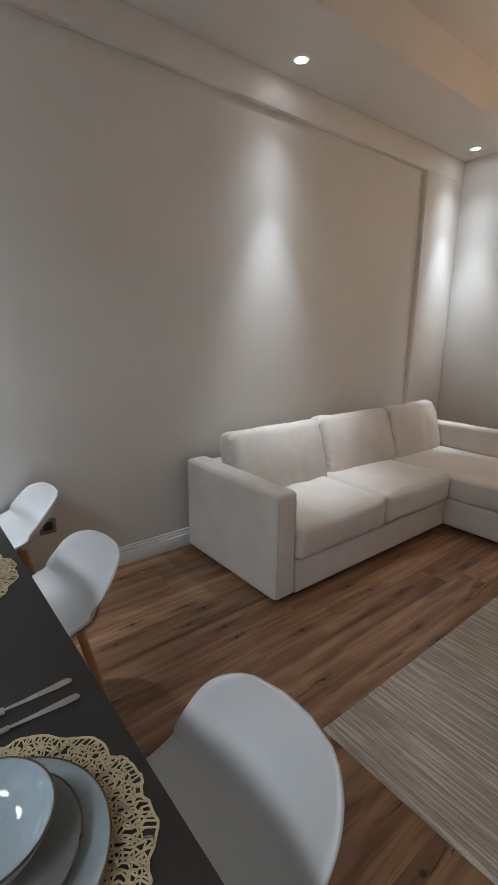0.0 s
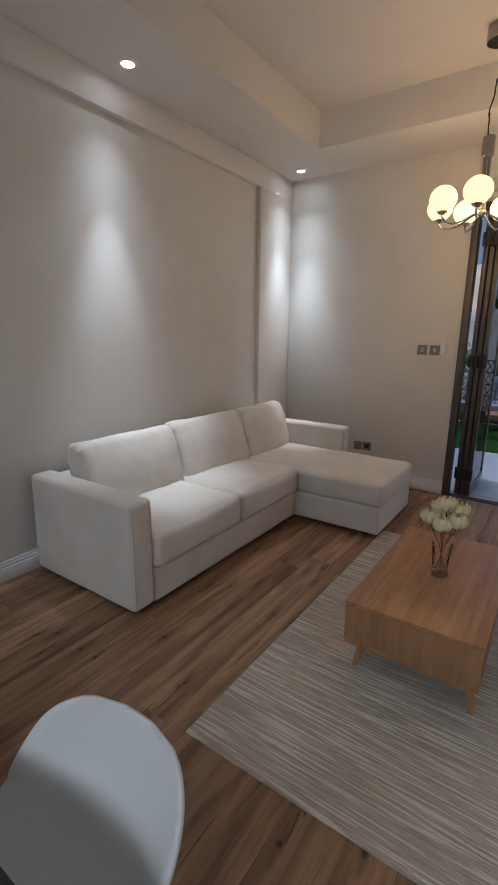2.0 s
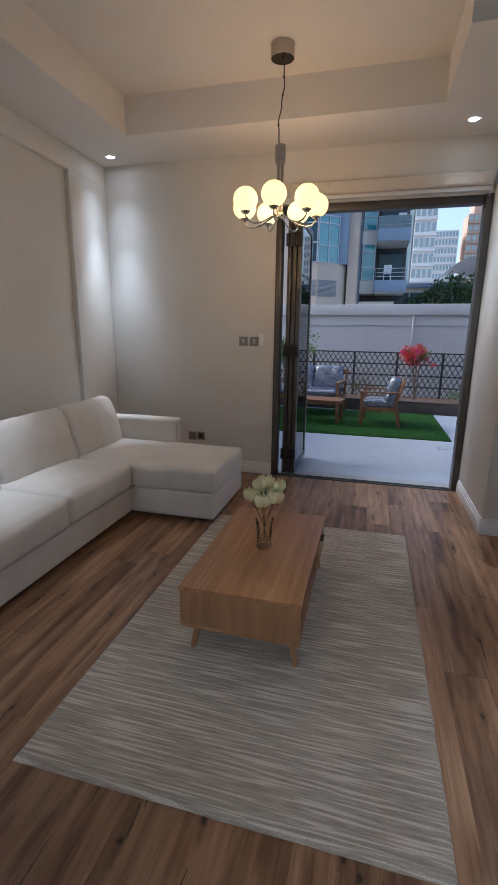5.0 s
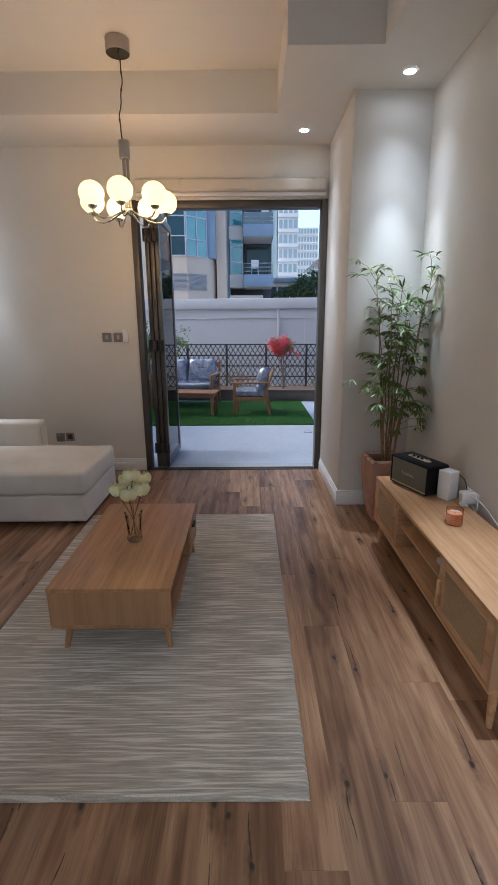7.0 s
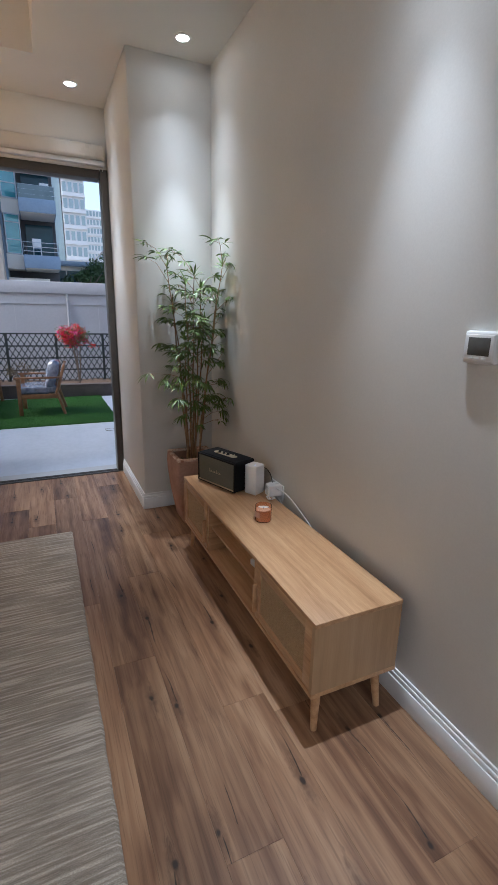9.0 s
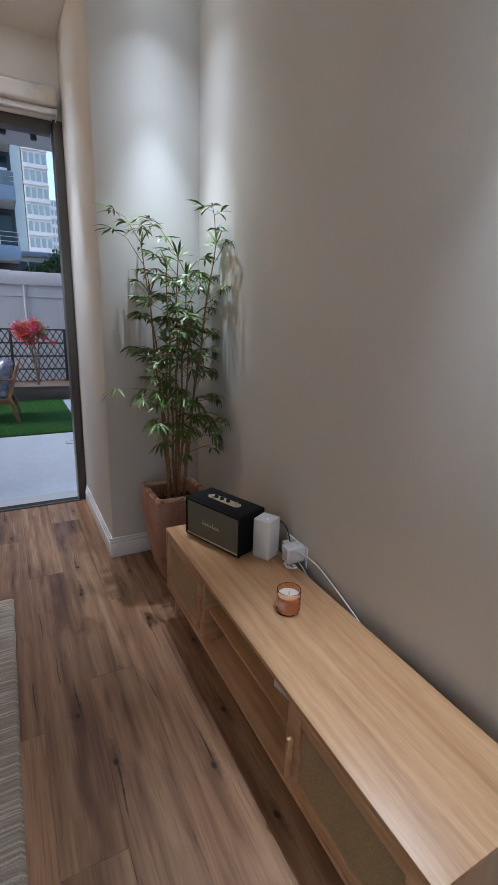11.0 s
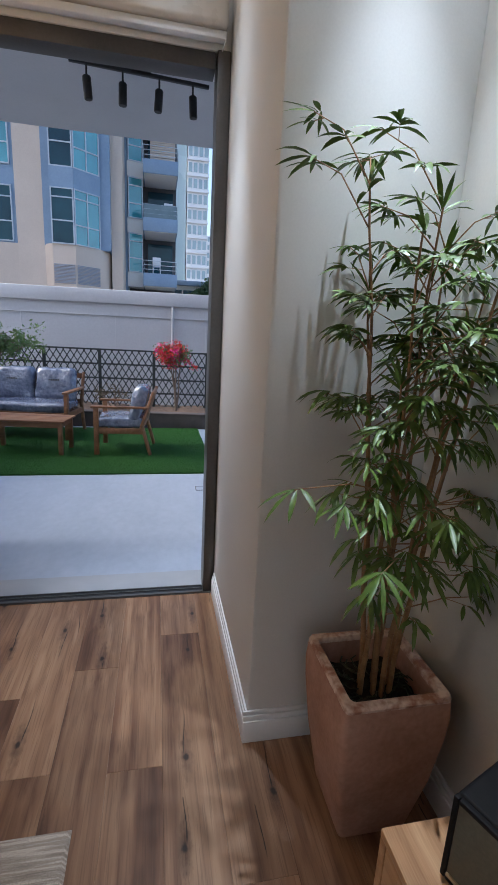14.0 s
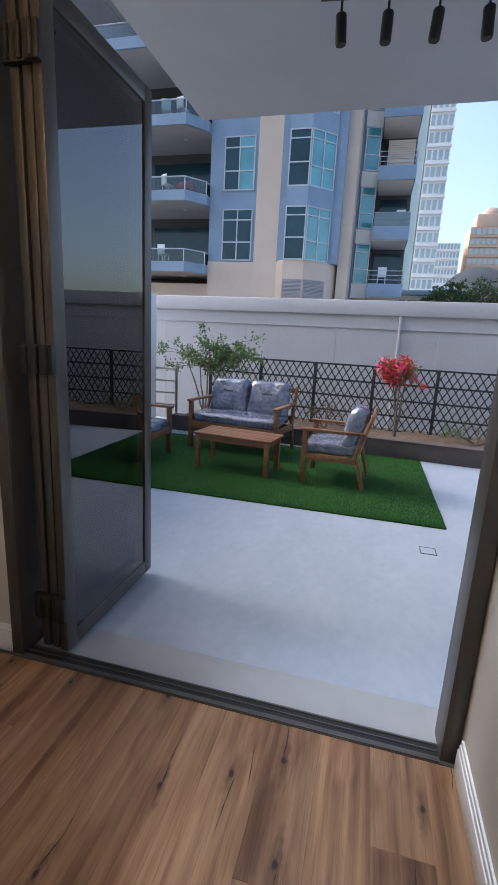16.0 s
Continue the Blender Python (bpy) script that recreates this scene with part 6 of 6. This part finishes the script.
Z0 = 5.02          # sill of the lower windows
TOPZ = 26.0
block("wall", -6.57, 0.0, -0.4, -5.40, 6, TOPZ, BEIGE)
block("wall", -8.98, 0.0, -0.4, -6.57, 6, Z0 - 0.06, BEIGE)
block("panel_bay", -8.98, 0.06, Z0 - 0.06, -6.57, 6, TOPZ, BLUEPANEL)
block("wall", -20.0, 2.2, -0.4, -8.98, 6, TOPZ, RECESS_SHADE)
block("wall", -20.0, 0.3, -0.4, -8.98, 2.2, 3.9, BEIGE)
for k in range(7):
    z = Z0 + PITCHS * k
    facet("window", -8.26, 0.03, -6.72, 0.03, z, z + 2.38, 2, [0.36, 0.80], [DARKGLASS, LIT_TEALGLASS if k else DARKGLASS])
    # deep balconies
    b = prism("balcony", [(-15.0, -1.3), (-9.75, -1.3), (-8.98, -0.35), (-8.98, 2.2), (-15.0, 2.2)], z - 0.72, z - 0.26, BLUEPANEL)
    prism("soffit", [(-14.9, -1.2), (-9.8, -1.2), (-9.1, -0.32), (-9.1, 2.2), (-14.9, 2.2)], z - 0.735, z - 0.722, SOFFIT, b)
    for (xa, ya), (xb, yb) in (((-14.9, -1.25), (-9.78, -1.25)), ((-9.78, -1.25), (-9.03, -0.34)), ((-9.03, -0.34), (-9.03, 2.1))):
        m = Matrix.Translation((xa, ya, 0)) @ Matrix.Rotation(math.atan2(yb - ya, xb - xa), 4, "Z")
        part("rail_glass", boxed(0.02, -0.01, z - 0.26, math.hypot(xb - xa, yb - ya) - 0.02, 0.01, z + 0.30, m=m), RAILGLASS, b)
    part("handrail", tube(bmesh.new(), [(-14.9, -1.25, z + 0.32), (-9.78, -1.25, z + 0.32), (-9.03, -0.34, z + 0.32), (-9.03, 2.1, z + 0.32)], 0.03, 6), FRAMEW, b)
    for px, py in ((-12.2, -1.25), (-9.78, -1.25), (-9.03, -0.34)):
        part("rail_post", tube(bmesh.new(), [(px, py, z - 0.26), (px, py, z + 0.32)], 0.022, 6), FRAMEW, b)
    part("ceiling_light", lathe(bmesh.new(), [(0.0, z - 0.79), (0.10, z - 0.78), (0.12, z - 0.736)], 14, (-10.4, 0.3, 0)), FRAMEW, b)
    part("balcony_door", boxed(-13.0, 2.12, z - 0.25, -9.6, 2.2, z + 2.0), DARKGLASS, b)
    # bay window: flat facet, slanted facet, return
    if k < 6:
        facet("bay_window", -5.0, -0.42, -4.0, -0.42, z, z + 2.38, 1, [0.42, 0.84], DARKGLASS)
        # the slanted facet looks lit through its brighter pane colour
        facet("bay_window", -4.0, -0.42, -2.98, 0.50, z, z + 2.38, 2, [0.36, 0.84], LIT_TEALGLASS)
        prism("bay_spandrel", [(-5.0, 0.2), (-5.02, -0.46), (-3.99, -0.46), (-2.93, 0.50), (-2.93, 1.5), (-5.0, 1.5)], z + 2.38, z + PITCHS - 0.0, BLUEPANEL)
        prism("bay_core", [(-5.0, 0.2), (-4.98, -0.36), (-4.0, -0.36), (-3.05, 0.52), (-3.05, 1.5), (-5.0, 1.5)], z, z + 2.38, RECESS_SHADE)
block("wall", -5.40, -0.05, Z0 - 0.06, -5.0, 6, TOPZ, BLUEPANEL)
prism("bay_base", [(-5.40, 0.0), (-5.0, -0.40), (-3.99, -0.40), (-2.90, 0.55), (-2.6, 1.3), (-2.6, 6), (-5.40, 6)], -0.4, Z0, BEIGE)
for x0, y0, x1, y1 in ((-5.0, -0.40, -3.99, -0.40), (-3.95, -0.37, -2.98, 0.48)):
    m = Matrix.Translation((x0, y0 - 0.03, 0)) @ Matrix.Rotation(math.atan2(y1 - y0, x1 - x0), 4, "Z")
    ln = math.hypot(x1 - x0, y1 - y0)
    bm = bmesh.new()
    for q in range(14):
        box(bm, 0.04, -0.015, 3.30 + q * 0.062, ln - 0.04, 0.02, 3.34 + q * 0.062, m=m)
    tagged(part("louvre", bm, mat("louvre_grey", (0.30, 0.30, 0.33), (0.36, 0.36, 0.39), 0.6, 3), house, "grey ventilation louvre"), kind="stuff")
block("wall", -3.04, 0.62, Z0, -2.50, 6, TOPZ, BLUEPANEL)
block("wall", -2.50, 1.1, -0.4, -1.96, 6, TOPZ, BEIGE)

# second wing, set back, with open balconies
wing = thing("apartment_wing", "set-back wing of the apartment house with open balconies", "apartment house", pose(0, 25.0, 0))
block("wall", -2.30, 0.1, -0.4, -1.84, 6, 26, BLUEPANEL, wing)
block("wall", -1.84, 0.0, -0.4, 0.2, 6, 3.2, PALE, wing)
block("wall", -1.84, 1.6, 3.2, 0.78, 6, 26, RECESS_SHADE, wing)
for k in range(7):
    z = 3.66 + 2.74 * k
    if k:
        facet("corner_window", -1.80, 0.0, -1.05, 0.25, z + 0.50 - 2.74 + 0.25, z + 0.02, 1, [0.36, 0.8], LIT_TEALGLASS, wing)
    prism("corner_spandrel", [(-1.84, 0.0), (-1.02, 0.28), (-1.02, 1.6), (-1.84, 1.6)], z, z + 0.75, PALE, wing)
    prism("corner_core", [(-1.80, 0.1), (-1.10, 0.36), (-1.10, 1.6), (-1.80, 1.6)], z + 0.75, z + 2.74, RECESS_SHADE, wing)
    b = block("balcony", -1.0, -0.9, z, 0.78, 1.6, z + 0.66, BLUEPANEL, wing, bevel=0.02)
    part("soffit", boxed(-0.95, -0.85, z - 0.014, 0.72, 1.6, z - 0.002), PALE, b)
    part("rail_glass", boxed(-0.96, -0.86, z + 0.66, 0.74, -0.84, z + 1.30), WINGGLASS, b) if k % 2 else None
    for q in range(3):
        part("handrail", tube(bmesh.new(), [(-0.98, 1.0, z + 0.85 + 0.22 * q), (-0.98, -0.85, z + 0.85 + 0.22 * q), (0.76, -0.85, z + 0.85 + 0.22 * q), (0.76, 1.0, z + 0.85 + 0.22 * q)], 0.018, 6), FRAMEW, b)
    part("balcony_door", boxed(-0.8, 1.52, z + 0.66, 0.6, 1.6, z + 2.5), DARKGLASS, b)

# small things left on the balconies
GARDENWHITE = mat("white_garden_plastic", (0.7, 0.7, 0.7), (0.76, 0.76, 0.76), 0.4, 5, bump=0)


def balcony_chair(x, y, z, turn):
    ob = thing("balcony_chair", "small white plastic chair standing on a balcony", "chair", pose(x, y, z, 0, 0, turn), group="balcony chairs")
    part("seat", boxed(-0.22, -0.22, 0.40, 0.22, 0.22, 0.44, bevel=0.01), GARDENWHITE, ob)
    part("backrest", boxed(-0.22, 0.20, 0.44, 0.22, 0.24, 0.88, bevel=0.02), GARDENWHITE, ob)
    for sx in (-0.2, 0.2):
        for sy in (-0.2, 0.2):
            part("leg", tube(bmesh.new(), [(sx, sy, 0.0), (sx * 0.9, sy * 0.9, 0.41)], 0.02, 6), GARDENWHITE, ob)
    return ob


balcony_chair(-10.2, 21.4, Z0 - 0.26 + PITCHS * 2, 160)
balcony_chair(-11.1, 21.5, Z0 - 0.26 + PITCHS * 2, 200)
balcony_chair(-11.2, 21.5, Z0 - 0.26, 170)
balcony_chair(-11.0, 21.5, Z0 - 0.26 + PITCHS, 150)
balcony_chair(-0.3, 24.9, 3.66 + 0.66, 180)
balcony_chair(0.3, 24.9, 3.66 + 2.74 + 0.66, 180)
solid("covered_bundle", soft(bmesh.new(), (0.9, 0.5, 0.5), (0, 0, 0.25), 0.2, (0.05, 0.05, 0.05), 0.05, 8, 60), mat("red_cloth", (0.45, 0.05, 0.07), (0.6, 0.12, 0.14), 0.9, 6, bump=0.4, fine=30), "red cloth bundle lying on a balcony", "bundle", m=pose(-10.0, 21.45, Z0 - 0.26 + PITCHS))
bl = thing("louvred_screen", "beige louvred screen leaning on a high balcony", "screen", pose(0.0, 25.2, 3.66 + 2.74 * 2 + 0.66))
for q in range(14):
    part("slat", boxed(-0.6, 0, 0.05 + q * 0.1, 0.6, 0.05, 0.13 + q * 0.1), BEIGE, bl)
part("screen_frame", boxed(-0.65, 0.05, 0, 0.65, 0.09, 1.5), BEIGE, bl)

TOWERWHITE = mat("tower_white", (0.78, 0.78, 0.77), (0.83, 0.83, 0.82), 0.7, 0.05, bump=0)
TOWERTEAL = mat("tower_teal", (0.30, 0.40, 0.43), (0.40, 0.50, 0.52), 0.25, 0.05, bump=0, spec=0.8)
TOWERTAN = mat("tower_tan", (0.46, 0.33, 0.26), (0.54, 0.40, 0.32), 0.8, 0.05, bump=0)


def tower(label, x, y, w, d, h, body, glass, floors, bays, group="distant towers"):
    ob = thing("distant_tower", label, "tower", pose(x, y, -0.4), group)
    part("wall", boxed(-w / 2, 0, 0, w / 2, d, h), body, ob)
    bm = bmesh.new()
    fh = h / floors
    for f in range(floors):
        for b in range(bays):
            x0 = -w / 2 + w * (b + 0.18) / bays
            box(bm, x0, -0.12, f * fh + fh * 0.28, x0 + w / bays * 0.64, 0.05, f * fh + fh * 0.85)
    tagged(part("glazing", bm, glass, ob, "rows of window panes"), kind="stuff")
    bm = bmesh.new()
    for f in range(0, floors, 1):
        box(bm, -w / 2 - 0.15, -0.45, f * fh, w / 2 + 0.15, 0.0, f * fh + fh * 0.12)
    tagged(part("floor_band", bm, body, ob), kind="stuff")
    return ob


t1 = tower("slender white tower with many balconies, far off", 9.4, 120, 5.0, 8, 118, TOWERWHITE, TOWERTEAL, 34, 4)
part("glass_flank", boxed(-5.2, 1.0, 0, -2.7, 8, 122), TOWERTEAL, t1, "teal glass flank")
tower("pale glass office tower with horizontal bands, far off", 23.6, 200, 9.6, 10, 40.5, TOWERWHITE, TOWERTEAL, 13, 8)
t3 = tower("tan stone tower with a domed top, far off", 38.0, 200, 13.5, 12, 46, TOWERTAN, TOWERTEAL, 13, 7)
part("crown", boxed(-5, 1, 46, 6, 10, 51, bevel=0.6), TOWERTAN, t3)
part("dome", lathe(bmesh.new(), [(3.4 * math.cos(q * math.pi / 16), 51 + 3.0 * math.sin(q * math.pi / 16)) for q in range(9)], 20, (0.5, 5, 0)), TOWERTAN, t3)
low_house = thing("low_glass_building", "low dark-glazed building beyond the boundary wall", "building", pose(2.6, 33, -0.4))
part("wall", boxed(-2.2, 0, 0, 3.0, 5, 5.0), PALE, low_house)
part("roof", boxed(-2.5, -0.4, 5.0, 3.3, 5.3, 5.35, bevel=0.05), BLUEPANEL, low_house)
for q in range(5):
    part("window", boxed(-2.0 + q, -0.03, 3.6, -1.1 + q, 0.02, 4.7), DARKGLASS, low_house)
arch = thing("station_canopy", "curved grey metal station canopy among the trees", "canopy", pose(11.0, 60, 0))
bm = bmesh.new()
prev = None
for k in range(21):
    a = math.pi * k / 20
    row = [bm.verts.new((-6 * math.cos(a), yy, -0.4 + 11.0 * math.sin(a) ** 0.8)) for yy in (0, 18)]
    if prev:
        bm.faces.new((prev[0], row[0], row[1], prev[1]))
    prev = row
bmesh.ops.solidify(bm, geom=bm.faces[:], thickness=0.3)
part("roof_shell", bm, mat("canopy_metal", (0.22, 0.24, 0.27), (0.30, 0.32, 0.35), 0.3, 1, metal=0.5, bump=0), arch)

# trees beyond the wall
CROWN = mat("tree_leaf", (0.028, 0.065, 0.020), (0.075, 0.13, 0.040), 0.6, 4, bump=0.1, spread=0.25)


def tree(x, y, h, r, seed):
    rng = random.Random(seed)
    ob = thing("street_tree", "broad dark green tree beyond the boundary wall", "tree", pose(x, y, -0.4), group="street trees")
    bm = tube(bmesh.new(), [(0, 0, 0), (0.05, 0, h * 0.3), (0.0, 0.1, h * 0.62)], [0.22, 0.17, 0.10], 9)
    for k in range(7):
        a = k * 0.9 + rng.random()
        tube(bm, [(0, 0.05, h * (0.32 + 0.04 * k)), (math.cos(a) * r * 0.4, math.sin(a) * r * 0.4, h * (0.55 + 0.04 * k)), (math.cos(a) * r * 0.75, math.sin(a) * r * 0.75, h * (0.62 + 0.05 * k))], [0.08, 0.055, 0.025], 6)
    part("trunk", bm, BARK, ob)
    crown = bmesh.new()
    for k in range(60):
        d = Vector((rng.gauss(0, 1), rng.gauss(0, 1), rng.gauss(0, 0.9))).normalized() * rng.uniform(0.45, 1.0)
        c = Vector((d.x * r, d.y * r, h * 0.68 + d.z * h * 0.30))
        for q in range(60):
            petal(crown, c + Vector((rng.gauss(0, 0.22), rng.gauss(0, 0.22), rng.gauss(0, 0.18))) * r * 0.55, rng.uniform(0.07, 0.14), rng)
    tagged(part("crown", crown, CROWN, ob, "uneven leafy crown", 80), kind="stuff")


for x, y, h, r, s in ((2.4, 28, 4.6, 1.3, 1), (4.0, 29, 5.6, 1.6, 2), (6.0, 30, 5.9, 1.8, 3), (8.4, 31, 5.6, 1.9, 4), (11.0, 32, 6.0, 2.0, 5), (1.2, 30, 3.9, 1.2, 6)):
    tree(x, y, h, r, s)

# ---- floor planks ----
floor = thing("floor", "brown oak plank floor with knots and narrow bevelled joints", "floor", kind="structure")
rng = random.Random(12)
PW, PL, FIRST = 0.174, 1.52, 0.132
shared = {}


def plank(x0, x1, y0, y1):
    key = (round(x1 - x0, 3), round(y1 - y0, 3))
    if key not in shared:
        w, l = key[0] / 2 - 0.0001, key[1] / 2 - 0.0001
        b = 0.0009
        pts = [(-w, -l, -0.012), (w, -l, -0.012), (w, l, -0.012), (-w, l, -0.012), (-w, -l, -b), (w, -l, -b), (w, l, -b), (-w, l, -b), (-w + b, -l + b, 0), (w - b, -l + b, 0), (w - b, l - b, 0), (-w + b, l - b, 0)]
        me = bpy.data.meshes.new("plank")
        me.from_pydata(pts, [], [(0, 1, 5, 4), (1, 2, 6, 5), (2, 3, 7, 6), (3, 0, 4, 7), (4, 5, 9, 8), (5, 6, 10, 9), (6, 7, 11, 10), (7, 4, 8, 11), (8, 9, 10, 11)])
        me.materials.append(PLANK)
        shared[key] = me
    ob = new("plank", shared[key])
    ob.location = ((x0 + x1) / 2, (y0 + y1) / 2, 0)
    ob.parent = floor


x = W
while x < E - 0.002:
    x1 = min(x + PW if x > W else W + FIRST, E)
    y = S - rng.uniform(0.0, 1.4)
    while y < -0.031:
        y1 = min(y + PL, -0.030)
        if y1 > S:
            a, b = max(y, S), y1
            if not (x >= 0.0 and b > -0.966) :
                plank(x, x1, a, b)
            elif a < -0.966:
                plank(x, x1, a, -0.966)
        y = y1
    x = x1
